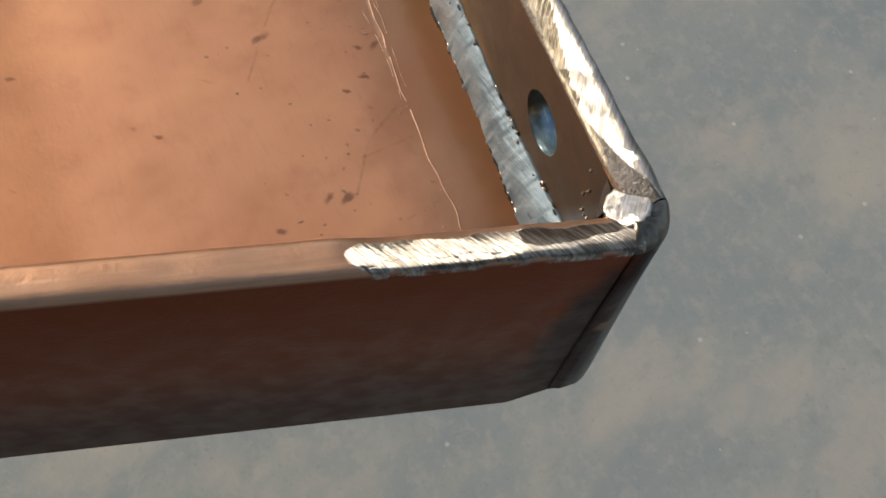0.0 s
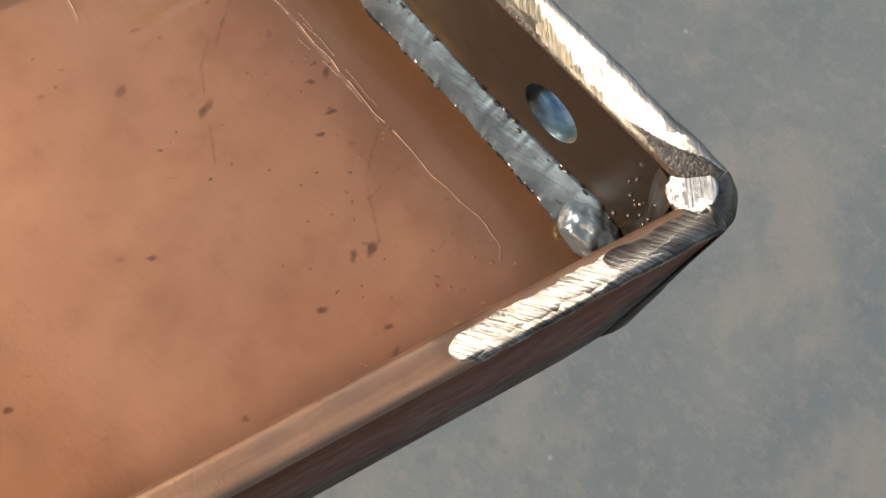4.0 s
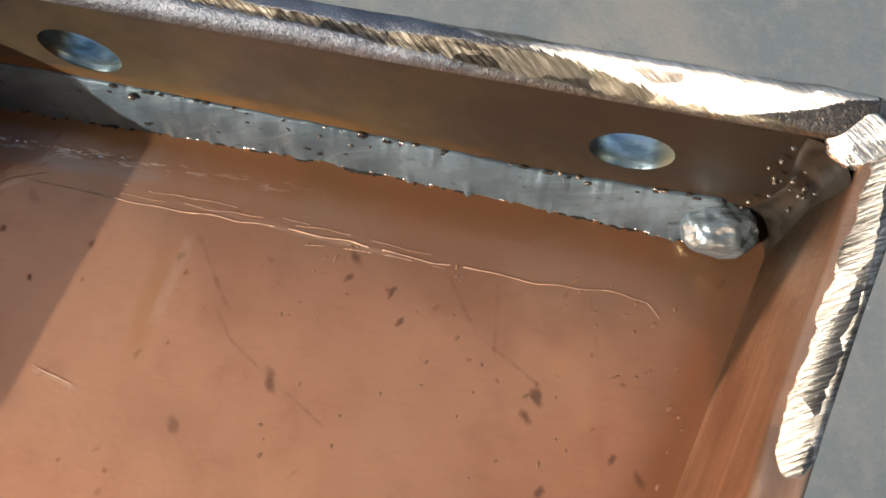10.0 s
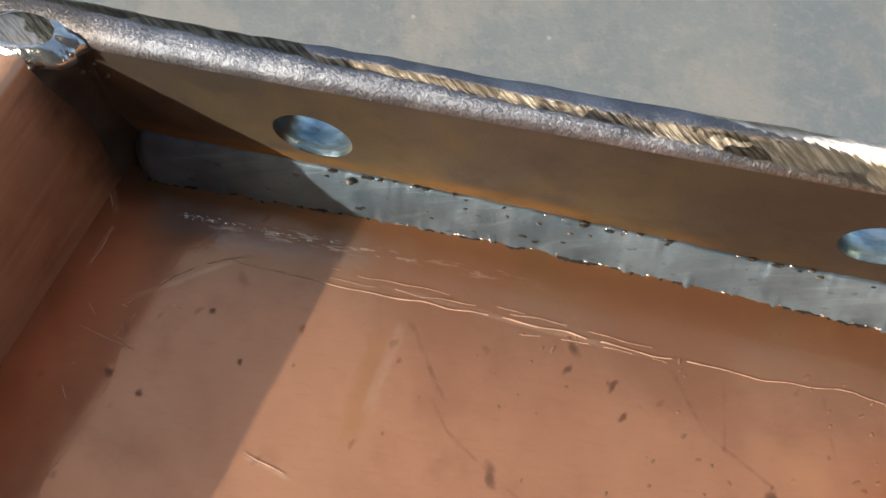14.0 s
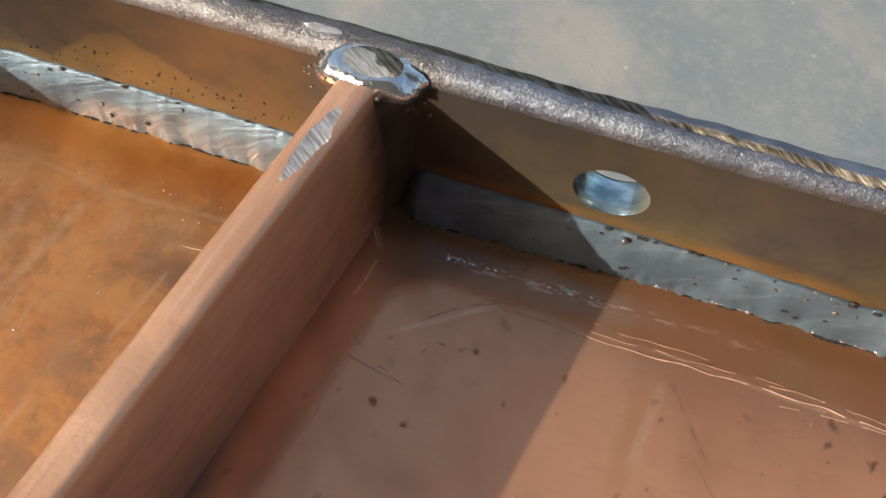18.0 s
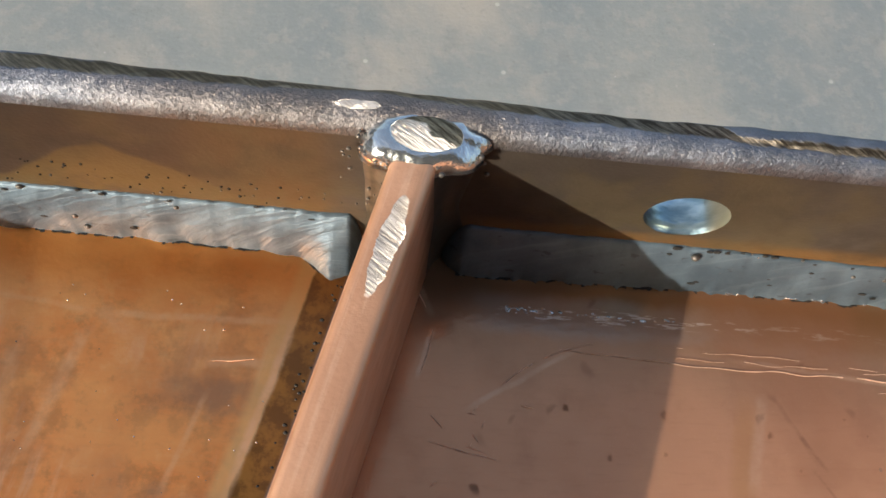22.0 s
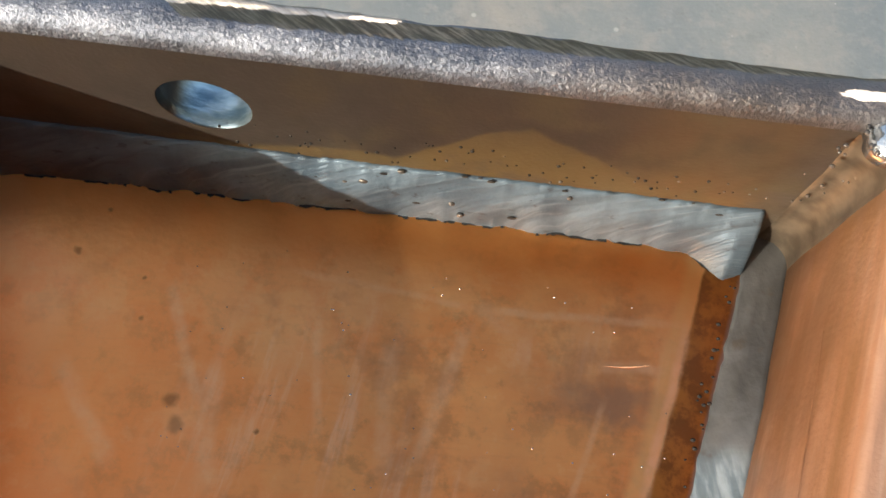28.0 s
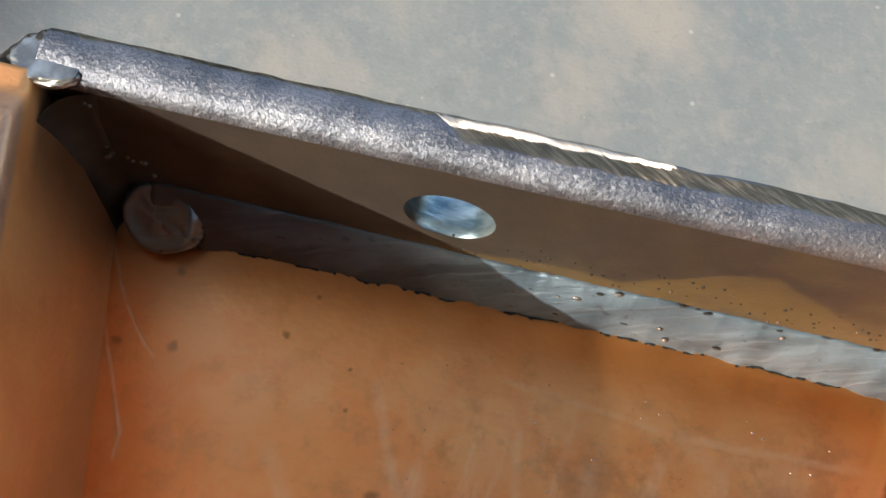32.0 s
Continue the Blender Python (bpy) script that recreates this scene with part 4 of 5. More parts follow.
bead = fillet("fillet_weld", -2.95, -0.13, interp((-2.95, 0.25), (-1.5, 0.22), (-0.8, 0.22), (-0.1, 0.215)),
       interp((-2.95, 0.13), (-2.6, 0.08), (-1.4, 0.07), (-0.6, 0.07), (-0.34, 0.085), (-0.23, 0.165), (-0.13, 0.12)), WELD_SWEPT, 2, "silvery fillet weld with swept ripples", tray, end=0.035)
undercut(-2.6, -0.26, interp((-2.95, 0.13), (-2.6, 0.08), (-1.4, 0.07), (-0.6, 0.07), (-0.34, 0.085), (-0.23, 0.165)), 2, bead)


def corner_side():
    """Outside of the corner: copper near the bar, then soot, then a grey ground face."""
    k = Look("sooty ground corner")
    mid, big = k.noise(7, 5), k.noise(2.2, 3, shift=2.0)
    lines = k.noise(40, 4, stretch=(0.3, 0.3, 2.2), rough=0.7)
    c = k.mix(mid.ramp(0.35, 0.65), (0.10, 0.098, 0.098), (0.20, 0.198, 0.20))
    c = k.mix(lines.ramp(0.5, 0.7) * 0.4, c, (0.20, 0.20, 0.205))
    # The bar's outer colour, with its shade, runs on here.
    c = k.mix((k.y + (mid - 0.5) * 0.05).ramp(0.05, 0.01), c, (0.215, 0.053, 0.021))
    soot = (k.y + big * 0.55 + k.z * -0.09).ramp(0.04, 0.20) * (k.y + (mid - 0.5) * 0.12).ramp(0.10, 0.03)
    c = k.mix(soot * 0.9, c, (0.022, 0.018, 0.016))
    c = k.mix((k.noise(3.4, 3, shift=9.0)).ramp(0.55, 0.66) * k.y.ramp(0.09, 0.04) * 0.8, c, (0.24, 0.14, 0.075))
    k.set("Base Color", c).set("Metallic", k.y.ramp(0.02, 0.07, 0.1, 0.5)).set("Specular IOR Level", k.y.ramp(0.0, 0.06, 0.05, 0.5)).set("Roughness", mid.ramp(0.3, 0.7, 0.4, 0.55))
    return k.bump(mid + lines * 0.4, 0.3, 0.02).mat


def corner_top(tone=1.0):
    """Crown of the corner: dark smoke-stained steel with a few scores from the disc."""
    k = Look("dark ground weld rim")
    mid = k.noise(8, 5)
    lines = k.noise(46, 4, stretch=(2.2, 0.2, 0.4), turn=40, rough=0.7)
    scored = k.noise(3.5, 3, shift=4.0).ramp(0.50, 0.58)
    c = k.mix(mid.ramp(0.35, 0.65), *(tuple(v * tone for v in w) for w in ((0.085, 0.075, 0.065), (0.17, 0.152, 0.13))))
    c = k.mix(scored * lines.ramp(0.45, 0.65) * 0.7, c, (0.42, 0.39, 0.35))
    k.set("Base Color", c).set("Metallic", 0.8).set("Roughness", 0.36)
    k.scored(scored, (0.7, 0.7), 0.7)
    return k.bump(mid * 0.8 + lines * scored * 0.6, 0.4, 0.02, k.facets(5, 0.3, warp=0.1)).mat


def corner(sign, side, crown, seed):
    """The rounded outer corner where rail and bar meet, welded and ground: a wall and a crown swept round the inner corner."""
    px = right_in(0) if sign > 0 else left_in(0)
    angles = np.linspace(90, -16, 34)

    def ring(a, prof):
        w = T_RAIL - (T_RAIL - 0.138) * max(0.0, (90 - a) / 106)
        c, q = math.cos(radians(a)), math.sin(radians(a))
        return [(px + sign * c * r * w / T_RAIL, q * r * w / T_RAIL, z) for r, z in prof]

    wall, top = [], []
    for a in angles:
        k = 0.006 * wob(a * 0.02, 0, 0, 3, seed)
        bow = math.sin(radians(max(0.0, min(180.0, (90 - a) * 1.7)))) ** 2
        b = 0.055 * bow if sign > 0 else 0.0  # built-up metal
        low = 0.02 + 0.05 * bow
        foot = FOOT + (0.22 + 0.10 * max(0.0, math.sin(radians(a))) + 0.03 * wob(a * 0.04, 0, 0, 2, seed) if sign > 0 else 0.0)
        bumps = [0.010 * wob(a * 0.05, 0, z, 2.2, seed) * bow for z in (-0.8, -0.6, -0.2, 0.1, 0.35)]
        wall.append(ring(a, [(0.0, foot), (T_RAIL - low + b, foot), (T_RAIL - 0.3 * low + b, foot + 0.5 * low), (T_RAIL + k + b + bumps[0], foot + 1.4 * low), (T_RAIL + k + 0.9 * b + bumps[1], -0.6),
                             (T_RAIL + k + 0.6 * b + bumps[2], -0.2), (T_RAIL + k + 0.4 * b + bumps[3], 0.1), (T_RAIL + k * 1.5 + 0.2 * b + bumps[4], 0.35), (T_RAIL + k, RAIL_TOP - 0.01), (0.0, RAIL_TOP - 0.01)]))
        t = [(0.0, RAIL_TOP - 0.02), (0.002, 0.79), (0.02, 0.806), (0.05, 0.822), (0.08, 0.826), (0.105, 0.818), (0.128, 0.802), (0.143, 0.785), (T_RAIL + k, RAIL_TOP - 0.02)]
        near = max(0.0, 1 - (90 - a) / 45)
        t = [(r, z + near * (float(np.interp(r, (0.0, 0.004, 0.03, 0.105, 0.128, 0.143, T_RAIL), (RAIL_TOP, 0.785, 0.80, 0.838, 0.832, 0.812, RAIL_TOP))) - z)) for r, z in t]
        top.append(ring(a, [(r, z + 0.014 * wob(a * 0.06, r * 8, z, 1.5, seed) * (0 < n < 8)) for n, (r, z) in enumerate(t)]))
    bm = bmesh.new()
    loft(bm, wall)
    part("corner_weld", bm, side, tray, "smoked and ground corner weld")
    bm = bmesh.new()
    loft(bm, top, closed=False)
    part("corner_crown", bm, crown, tray, "ground crown of the corner weld")


corner(1, corner_side(), corner_top(), 4)
corner(-1, WELD_DARK, corner_top(0.45), 8)
lump("corner_puddle", (3.445, 0.015, 0.775), (0.095, 0.085, 0.075), PUDDLE, tray, 3, rough=0.14, face=(-0.36, -0.40, 1.0), depth=0.38, label="bright puddle ground flat in the corner")
lump("corner_puddle", (-3.03, 0.050, 0.820), (0.105, 0.078, 0.034), CROWN_L, tray, 5, rough=0.20, face=(0, 0, 1), depth=0.4, label="smooth silvery puddle in the corner")


def crown_metal():
    k = Look("rippled weld crown, ground in places")
    mid, lines = k.noise(7, 4), k.noise(60, 4, stretch=(2.0, 0.2, 0.4), turn=55, rough=0.7)
    rings = k.noise(16, 3, stretch=(1.4, 0.5, 1), turn=35, shift=3.0)
    c = k.mix(mid.ramp(0.35, 0.65), (0.34, 0.39, 0.42), (0.58, 0.63, 0.66))
    dx, dy = k.x - 0.085, k.y + 0.012
    flat = (dx * dx * 70.0 + dy * dy * 210.0 + (mid - 0.5) * 0.9).ramp(0.85, 0.78)
    brown = (k.x * 0.45 + k.y + (mid - 0.5) * 0.16 + (lines - 0.5) * 0.03).ramp(0.034, 0.042) * flat
    c = k.mix(flat, c, k.mix(lines.ramp(0.34, 0.6), (0.34, 0.31, 0.28), (0.68, 0.66, 0.63)))
    c = k.mix(brown, c, k.mix(lines.ramp(0.40, 0.66), (0.07, 0.055, 0.038), (0.34, 0.30, 0.22)))
    k.set("Base Color", c).set("Metallic", 0.95).set("Roughness", flat * 0.14 + 0.22)
    k.scored(flat, (0.87, 0.5), 0.8)
    normal = k.lean(flat - brown, -0.36, -0.20)
    return k.bump((mid * 0.9 + rings * 0.5) * flat.inv() + lines * flat * 0.8, 0.5, 0.03, k.lean(brown, 0.16, 0.2, normal)).mat


def crown():
    """The cap of weld metal where divider and rail meet: a lobed dome with a flattened middle."""
    bm = bmesh.new()
    rings = []
    for r in (1.12, 1.08, 1.03, 0.97, 0.90, 0.82, 0.72, 0.60, 0.46, 0.32, 0.18, 0.05):
        ring = []
        for i in range(72):
            a = 2 * math.pi * i / 72
            k = 1 + 0.20 * wob(math.cos(a), math.sin(a), 0, 1.3, 4) + 0.10 * wob(math.cos(a), math.sin(a), 0, 3.5, 2)
            x, y = 0.072 + 0.165 * r * k * math.cos(a), -0.015 + 0.100 * r * k * math.sin(a)
            h = 0.775 + 0.085 * math.sqrt(max(0.0, 1 - (r / 1.12) ** 2.6))
            h += 0.012 * wob(x, y, 0, 9, 9) * min(1.0, 2.2 * r) + 0.003 * wob(x, y, 0, 30, 9) * r
            h -= 0.75 * max(0.0, h - 0.848)  # ground down
            ring.append((x, y, h))
        rings.append(ring)
    loft(bm, rings)
    return part("weld_crown", bm, crown_metal(), tray, "silvery weld crown joining divider and rail")


crown()
lump("weld_end", (3.242, -0.062, 0.074), (0.138, 0.118, 0.098), WELD_SHINY, tray, 7, rough=0.14, pits=0.06, label="round silvery end of the weld with a crater")


def crater(centre, normal, radius, seed):
    """The round end of a weld: a raised rim about a shallow bowl, with a skirt that runs out into the bead."""
    bm = bmesh.new()
    n = Vector(normal).normalized()
    u = (Vector((1, 0, 0)) - n * n.x).normalized()
    w = n.cross(u)
    rings = []
    for r, h in ((1.22, -0.62), (1.16, -0.34), (1.08, -0.12), (1.0, 0.04), (0.93, 0.09), (0.86, 0.09), (0.79, 0.06), (0.71, 0.02), (0.60, 0.0), (0.45, -0.01), (0.28, 0.0), (0.10, 0.01)):
        ring = []
        for i in range(64):
            a = 2 * math.pi * i / 64
            ca, sa = math.cos(a), math.sin(a)
            k = r * (1 + 0.05 * wob(ca, sa, 0, 1.4, seed) + 0.02 * wob(ca, sa, r, 5, seed))
            side = max(0.0, ca * 0.8 + sa * 0.6)
            low = h * (1.0 - 0.5 * side) - 0.16 * side * r * r + 0.05 * wob(ca * r, sa * r, 0, 4, seed)
            ring.append(tuple(Vector(centre) + (u * ca * k + w * sa * k + n * low) * radius))
        rings.append(ring)
    loft(bm, rings)
    return part("weld_end", bm, WELD_BURNT, tray, "round silvery end of the weld with a raised rim")


crater((-2.85, -0.085, 0.152), (-0.10, -0.72, 0.68), 0.124, 9)


def side_bead_metal():
    """Dull grey-brown near the rail, silvery further along."""
    k = Look("weld bead along the divider")
    mid, fine = k.noise(5, 5), k.noise(40, 3)
    hair = k.noise(10, 4, stretch=(3.0, 0.5, 0.5), turn=12, shift=5.0)
    far = (k.y + (mid - 0.5) * 0.3).ramp(-0.66, -0.86)
    c = k.mix(mid.ramp(0.35, 0.65), (0.055, 0.056, 0.056), (0.095, 0.098, 0.099))
    c = k.mix(far, c, k.mix(hair.ramp(0.4, 0.65), (0.10, 0.135, 0.16), (0.24, 0.295, 0.33)))
    c = k.mix(k.noise(12, 3, shift=2.0).ramp(0.6, 0.7) * 0.5, c, (0.06, 0.042, 0.028))
    k.set("Base Color", c).set("Metallic", 0.2).set("Roughness", mid.ramp(0.3, 0.7, 0.38, 0.52))
    return k.bump(hair * 0.4 + fine * 0.2 + mid, 0.16, 0.03).mat


def side_fillet(y0, y1):
    """The bead along the left foot of the divider."""
    bm = bmesh.new()
    rings = []
    for y in np.linspace(y0, y1, int((y0 - y1) / 0.02)):
        e = min(1.0, (y0 - y) / 0.6) ** 0.8 * 0.97 + 0.03
        w = 0.135 * min(1.0, (y0 - y) / 0.05 + 0.9) + 0.012 * wob(0, y, 0, 5, 3) + 0.009 * wob(0, y, 0, 24, 3)
        h = 0.075 * e + 0.020 * wob(0, y, 4, 4, 3)
        x = div_mid(y) - 0.068
        ring = [(x + 0.004, y, h)]
        for f in np.linspace(0, 1, 11):
            b = 0.014 * math.sin(math.pi * f) * e + 0.008 * wob(f, y, 2, 9, 5) * math.sin(math.pi * f)
            ring.append((x - w * f - b * 0.7, y, h * (1 - f) ** 1.6 + b * 0.7 + 0.004))
        ring.append((x - w - 0.001, y, -0.004))
        rings.append(ring)
    loft(bm, rings, closed=False)
    return part("fillet_weld", bm, side_bead_metal(), tray, "grey weld along the foot of the divider, silvery further on")


side_fillet(0.0, FRONT + 0.1)


def hollow(cx, sign, lean, r, z0, z1, seed, material=SINGED, waist=0.6):
    """A hollow run of smoke-stained metal in an upright inner corner; lean is the bar's slant."""
    bm = bmesh.new()
    rings = []
    for z in np.linspace(z0, z1, 30):
        q = r * (1 + 0.1 * wob(0, 0, z, 4, seed)) * (waist + (1 - waist) * abs(2 * (z - z0) / (z1 - z0) - 1))
        ring = [(cx + sign * q, 0.004, z)]
        for a in np.linspace(0, 90, 8):
            ring.append((cx + sign * (q - q * math.sin(radians(a))) - lean * q * (1 - math.cos(radians(a))), -q * (1 - math.cos(radians(a))) - 0.002, z))
        ring.append((cx - sign * 0.004 - lean * q, -q - 0.01, z))
        rings.append(ring)
    loft(bm, rings, closed=False)
    return part("corner_run", bm, material, tray, "smoked hollow weld in the corner")


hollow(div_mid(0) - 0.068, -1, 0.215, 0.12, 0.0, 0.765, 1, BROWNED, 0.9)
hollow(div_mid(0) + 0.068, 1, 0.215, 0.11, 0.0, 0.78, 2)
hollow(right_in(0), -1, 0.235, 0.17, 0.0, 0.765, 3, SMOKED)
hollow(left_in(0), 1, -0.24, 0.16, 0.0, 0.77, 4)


# ---- specks, scratches and spatter ----
def shared(name, bm, material):
    me = bpy.data.meshes.new(name)
    bmesh.ops.scale(bm, vec=(U, U, U), verts=bm.verts)
    bm.to_mesh(me)
    bm.free()
    for f in me.polygons:
        f.use_smooth = True
    me.materials.append(material)
    return me


def bit(name, me, parent, at, size, turn=0.0):
    ob = new(name, me)
    ob.parent = parent
    ob.location = [v * U for v in at]
    ob.scale = size
    ob.rotation_euler = (0, 0, turn)
    return ob


rng = random.Random(11)
def scratch(points, width, material, parent=None, z=0.003, seed=0, breaks=0.0):
    """A scored line through a few turning points, uneven and tapering."""
    bm = bmesh.new()
    pts = [Vector((*p, 0)) for p in points]
    dense = []
    for a, b in zip(pts, pts[1:]):
        n = max(3, int((b - a).length / 0.025))
        dense += [a.lerp(b, i / n) for i in range(n)]
    dense.append(pts[-1])
    last = None
    for i, p in enumerate(dense):
        d = (dense[min(i + 1, len(dense) - 1)] - dense[max(i - 1, 0)]).normalized()
        side = Vector((-d.y, d.x, 0))
        f = i / (len(dense) - 1)
        w = 0.42 * width * (0.25 + 0.75 * math.sin(math.pi * min(max(f, 0.04), 0.96))) * (0.55 + 0.9 * abs(wob(p.x, p.y, 0, 12, seed)))
        q = p + side * 0.010 * wob(p.x, p.y, 1, 9, seed)
        if wob(p.x, p.y, 2, 14, seed) + 0.5 * wob(p.x, p.y, 6, 37, seed) < breaks - 0.9:
            last = None
            continue
        pair = (bm.verts.new((q.x + side.x * w, q.y + side.y * w, z)), bm.verts.new((q.x, q.y, z + 0.002)), bm.verts.new((q.x - side.x * w, q.y - side.y * w, z)))
        if last:
            bm.faces.new((last[0], last[1], pair[1], pair[0]))
            bm.faces.new((last[1], last[2], pair[2], pair[1]))
        last = pair
    if not bm.faces:
        bm.free()
        return None
    return part("scratch", bm, material, parent or plate)


LINE = [(0.62, -0.35), (1.04, -0.37), (1.49, -0.36), (1.93, -0.36), (2.24, -0.38), (2.64, -0.38), (2.94, -0.36), (3.04, -0.38), (3.09, -0.43)]
scratch(LINE, 0.008, SCRATCH, seed=1, breaks=0.42)
scratch([(x, y + 0.025) for x, y in LINE[1:5]], 0.0035, SCRATCH, seed=2, breaks=0.55)
scratch([(1.77, -0.40), (2.02, -0.385), (2.3, -0.40)], 0.0035, SCRATCH, seed=3, breaks=0.55)
scratch([(1.04, -0.31), (1.49, -0.31), (1.93, -0.335)], 0.003, SCRATCH, seed=4, breaks=0.55)
scratch([(0.32, -0.60), (0.46, -0.46), (0.64, -0.35), (0.74, -0.32)], 0.006, SCRATCH, seed=5, breaks=0.7)
scratch([(0.92, -1.03), (1.08, -1.07)], 0.008, SCRATCH, seed=6)
scratch([(0.08, -0.16), (0.13, -0.24)], 0.008, SCRATCH, seed=7)
scratch([(0.16, -0.32), (0.13, -0.48)], 0.007, SCRATCH, seed=8)
scratch([(0.18, -0.72), (0.42, -0.77)], 0.006, SCRATCH, seed=9)
for n in range(9):
    x, y = rng.uniform(0.15, 0.5), rng.uniform(-0.95, -0.55)
    scratch([(x, y), (x + rng.uniform(-0.02, 0.07), y + rng.uniform(-0.05, 0.02))], 0.005, SCRATCH, seed=20 + n)
# The left compartment.
scratch([(-0.60, -0.51), (-0.46, -0.49)], 0.0097, SCRATCH_L, seed=15, breaks=0.65)
scratch([(-3.02, -0.12), (-2.95, -0.28), (-2.77, -0.49)], 0.0029, SCRATCH_L, seed=32, breaks=0.65)
scratch([(-2.89, -0.55), (-2.76, -0.84)], 0.0029, SCRATCH_L, seed=33, breaks=0.65)


def bmesh_ball():
    bm = bmesh.new()
    bmesh.ops.create_icosphere(bm, subdivisions=2, radius=1.0)
    return bm


ball = bmesh_ball()
BALL = shared("spatter", ball, SPATTER)
GLINT_BALL = shared("spatter", bmesh_ball(), GLINT)
DASH = shared("speck", bmesh_ball(), SPECK)
pit = bmesh.new()
bmesh.ops.create_icosphere(pit, subdivisions=2, radius=1.0)
PIT = shared("slag_pit", pit, BLACK)


def spray(count, x, y, z, lo, hi, me=BALL, name="spatter"):
    for n in range(count):
        r = rng.uniform(lo, hi)
        bit(name, me, tray, (rng.uniform(*x), rng.uniform(*y), rng.uniform(*z)), (r * rng.uniform(0.8, 1.3), r, r))


def along_bead(count, x0, x1, top, me, name, lo, hi, squash=1.0):
    for n in range(count):
        x, r = rng.uniform(x0, x1), rng.uniform(lo, hi)
        f = rng.random() ** 2 * 0.8
        zt = top(x)
        bit(name, me, tray, (x, -0.08 * f - 0.008, zt * (1 - f) + 0.012), (r * rng.uniform(1, 1.8), r * squash, r))


bead_foot = interp((0.1, 0.10), (1.0, 0.075), (1.7, 0.065), (2.6, 0.09), (3.0, 0.105), (3.3, 0.13))
bead_top = interp((0.1, 0.22), (1.0, 0.22), (1.75, 0.19), (2.57, 0.14), (3.0, 0.16), (3.3, 0.19))
along_bead(46, 0.9, 3.2, bead_top, PIT, "slag_pit", 0.005, 0.012, 0.35)
for n in range(60):  # bright beads along both edges of the weld
    x = rng.uniform(1.2, 3.2)
    low = rng.random() < 0.6
    r = rng.uniform(0.003, 0.007)
    bit("spatter", GLINT_BALL, tray, (x, -bead_foot(x) - 0.006, 0.010) if low else (x, -0.006, bead_top(x) + rng.uniform(-0.02, 0.02)), (r * rng.uniform(1, 1.8), r, r))
along_bead(20, 1.0, 3.25, bead_top, BALL, "spatter", 0.004, 0.009)
along_bead(14, -1.8, -0.2, lambda x: 0.22, PIT, "slag_pit", 0.005, 0.010, 0.35)
along_bead(6, -1.6, -0.3, lambda x: 0.22, BALL, "spatter", 0.006, 0.012)
bit("slag_pit", PIT, tray, (1.71, -0.012, 0.125), (0.045, 0.012, 0.020))
for n in range(7):  # a crack that runs on from the pit
    bit("slag_pit", PIT, tray, (1.76 + 0.032 * n, -0.014, 0.118 - 0.003 * n), (0.022, 0.008, 0.004))
bit("slag_pit", PIT, tray, (1.99, -0.010, 0.130), (0.020, 0.010, 0.016))
bit("slag_pit", PIT, tray, (-1.27, -0.052, 0.088), (0.028, 0.010, 0.014))
bit("spatter", BALL, tray, (1.06, -0.03, 0.20), (0.016, 0.014, 0.014))
spray(60, (-1.9, -0.25), (-0.001, 0.001), (0.24, 0.42), 0.003, 0.006, PIT, "slag_pit")
spray(12, (-1.2, -0.15), (-0.002, 0.0), (0.24, 0.40), 0.003, 0.006)
spray(16, (-0.20, -0.02), (-0.05, -0.01), (0.35, 0.78), 0.003, 0.007)
spray(14, (0.12, 0.3), (-0.02, 0.0), (0.60, 0.80), 0.004, 0.008)
spray(20, (3.25, 3.44), (-0.05, 0.0), (0.20, 0.78), 0.005, 0.011)
spray(12, (-2.98, -2.8), (-0.03, 0.0), (0.3, 0.78), 0.004, 0.010)
for n in range(26):  # beads round the crown where divider and rail meet
    a = rng.uniform(0, 2 * math.pi)
    bit("spatter", BALL, tray, (0.07 + 0.185 * math.cos(a), -0.02 + 0.105 * math.sin(a), 0.808), [rng.uniform(0.004, 0.009)] * 3)
for n in range(60):  # small burnt grains along the grey strip beside the divider
    y = -0.18 - 1.2 * rng.random()
    off = rng.choice((0.23, 0.225, 0.10)) + rng.uniform(-0.015, 0.02)
    r = rng.uniform(0.003, 0.007)
    bit("slag_pit", PIT, plate, (div_mid(y) - off, y, 0.003), (r * 1.3, r, r))

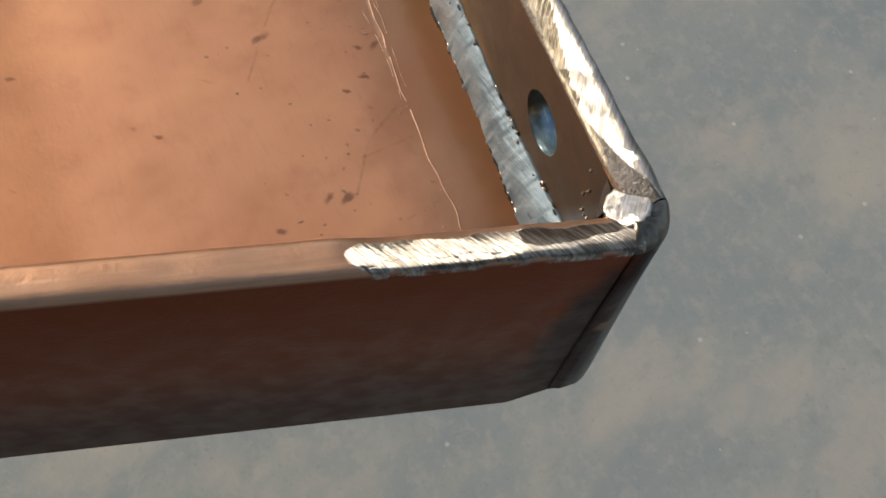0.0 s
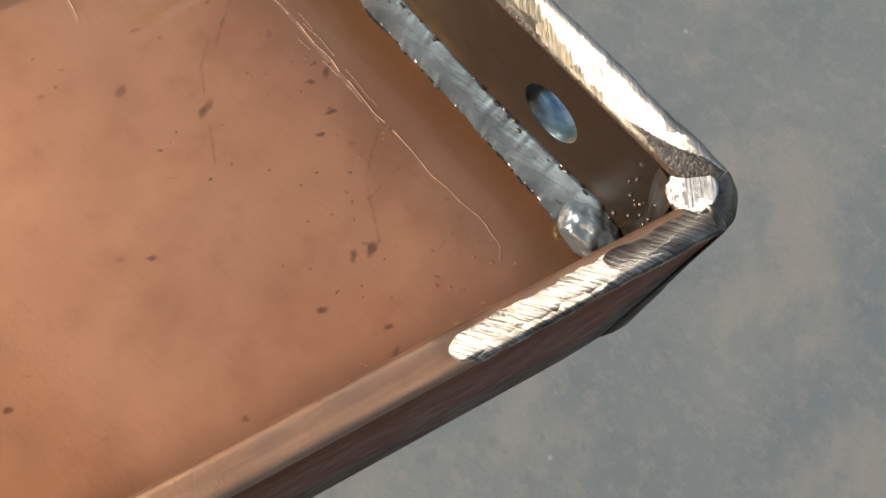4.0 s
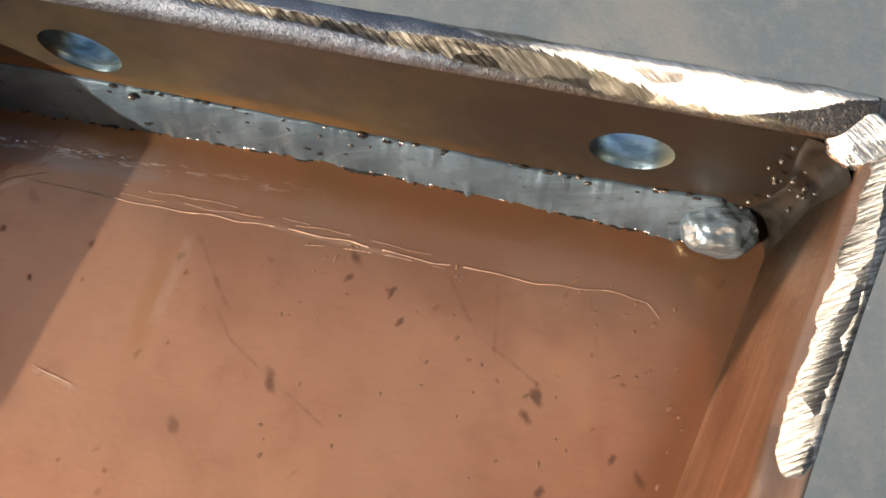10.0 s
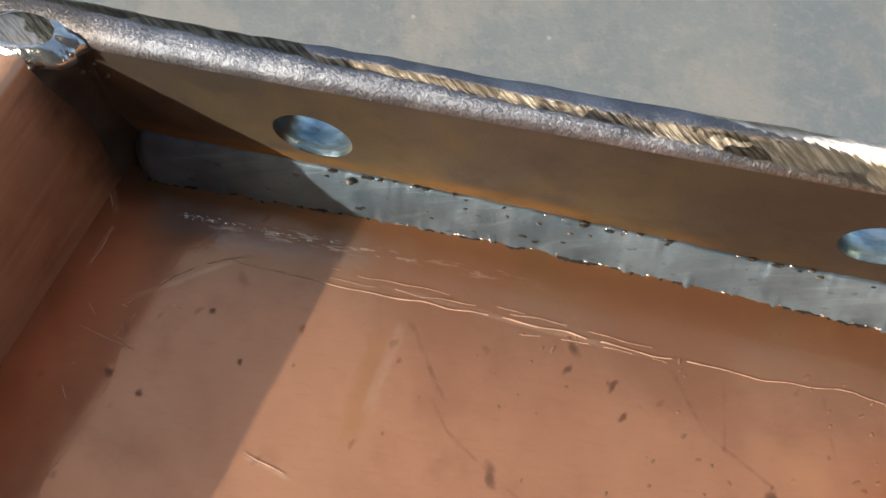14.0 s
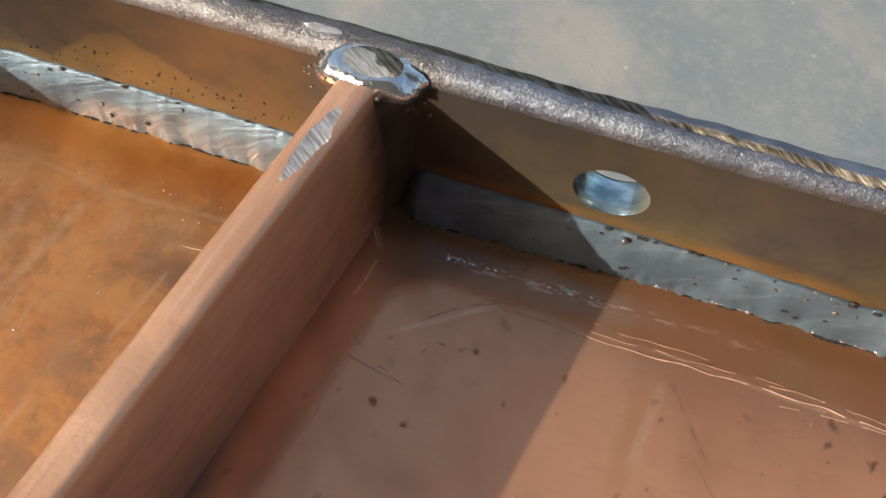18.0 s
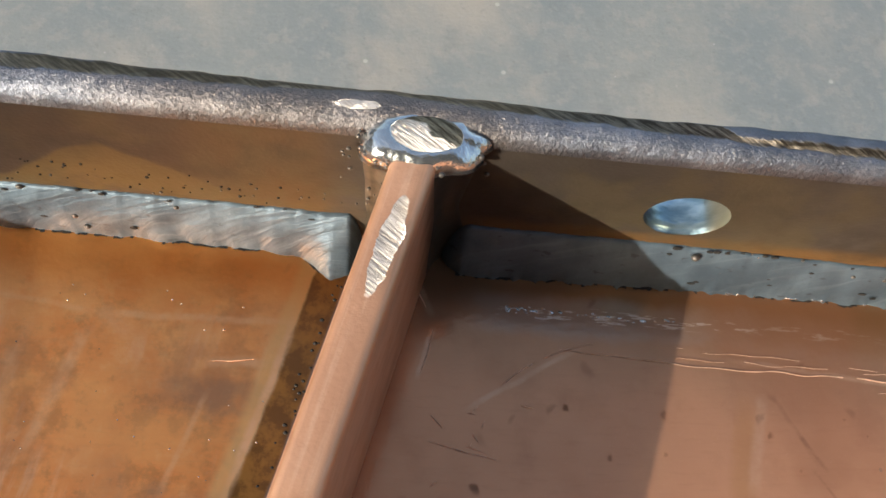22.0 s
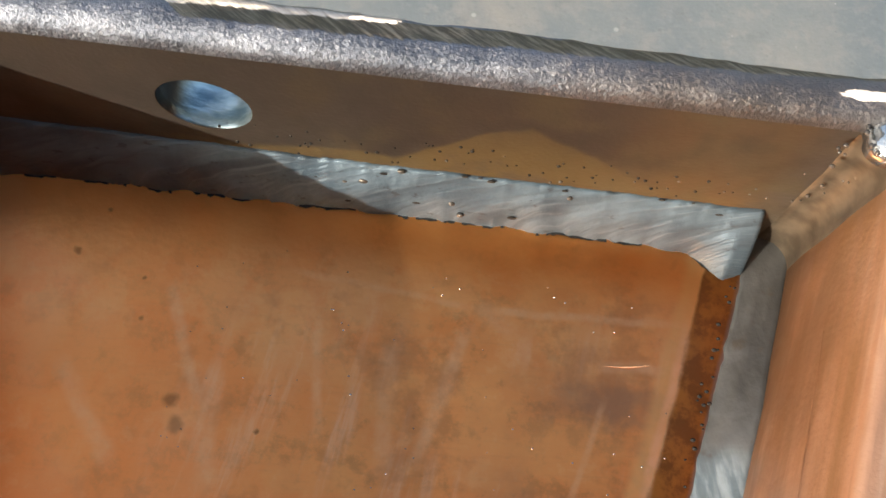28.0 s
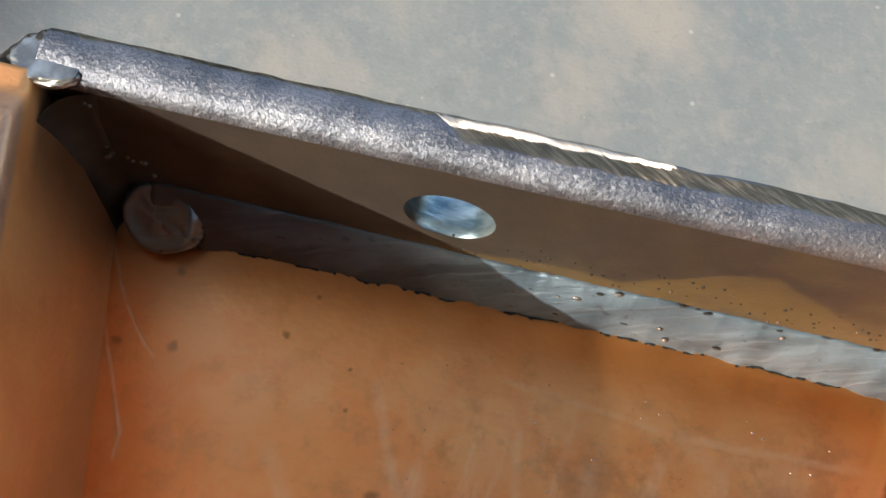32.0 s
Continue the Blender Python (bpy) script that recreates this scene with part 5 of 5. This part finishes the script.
for n in range(44):  # flakes of bare steel where the plate was wiped beside the weld
    x = 0.42 + 0.62 * rng.random() ** 1.6
    r = rng.uniform(0.002, 0.007)
    bit("flake", GLINT_BALL, plate, (x, -0.215 + 0.01 * (x - 0.5) + rng.gauss(0, 0.007), 0.001), (r * rng.uniform(1, 2.2), r * 0.7, 0.002), rng.uniform(-0.4, 0.4))
for n in range(60):  # tiny bright grains strewn over the left compartment
    x, y = rng.uniform(-2.1, -0.4), -0.22 - 0.85 * rng.random()
    r = rng.uniform(0.0015, 0.0035)
    bit("grain", GLINT_BALL, plate, (x, y, 0.001), (r * 1.3, r, r))
for n in range(64):  # small burnt dashes strewn towards the right-hand corner
    x, y = 3.25 - 1.5 * rng.random() ** 1.3, -0.30 - 0.9 * rng.random()
    if x < right_in(y) - 0.05:
        r = rng.uniform(0.003, 0.008)
        bit("speck", DASH, plate, (x, y, 0.0005), (r * rng.uniform(1.0, 2.4), r, 0.002), rng.uniform(0.4, 1.6))

bm = bmesh.new()  # a scored line along the left face of the divider
last = None
for y in np.linspace(-0.45, -2.4, 60):
    x, z = div_mid(y) - 0.0705, 0.47 - 0.10 * (y + 0.45) + 0.006 * wob(0, y, 0, 8)
    w = 0.005 * (0.3 + abs(wob(0, y, 3, 9)))
    pair = bm.verts.new((x, y, z - w)), bm.verts.new((x, y, z + w))
    if last:
        bm.faces.new((last[0], last[1], pair[1], pair[0]))
    last = pair
part("scratch", bm, SPECK, div)

# ---- what carries the tray ----
stand = new("work_stand")
tagged(stand, "plain grey steel stand with one post under the tray", "stand")
PX, PY = right_in(-6.8) + 0.05, -6.75


def block(name, lo, hi, bevel):
    bm = bmesh.new()
    bmesh.ops.create_cube(bm, size=1.0)
    for v in bm.verts:
        v.co = Vector([(a + b) / 2 + c * (b - a) for a, b, c in zip(lo, hi, v.co)])
    bmesh.ops.bevel(bm, geom=bm.edges[:], offset=bevel, segments=2, affect="EDGES")
    return part(name, bm, STEEL, stand)


block("post", (PX - 0.15, PY - 0.15, 0.25), (PX + 0.15, PY + 0.15, BASE / U + FOOT), 0.03)
block("foot_plate", (PX - 1.5, PY - 4.0, 0.0), (PX + 1.5, PY + 0.3, 0.25), 0.05)
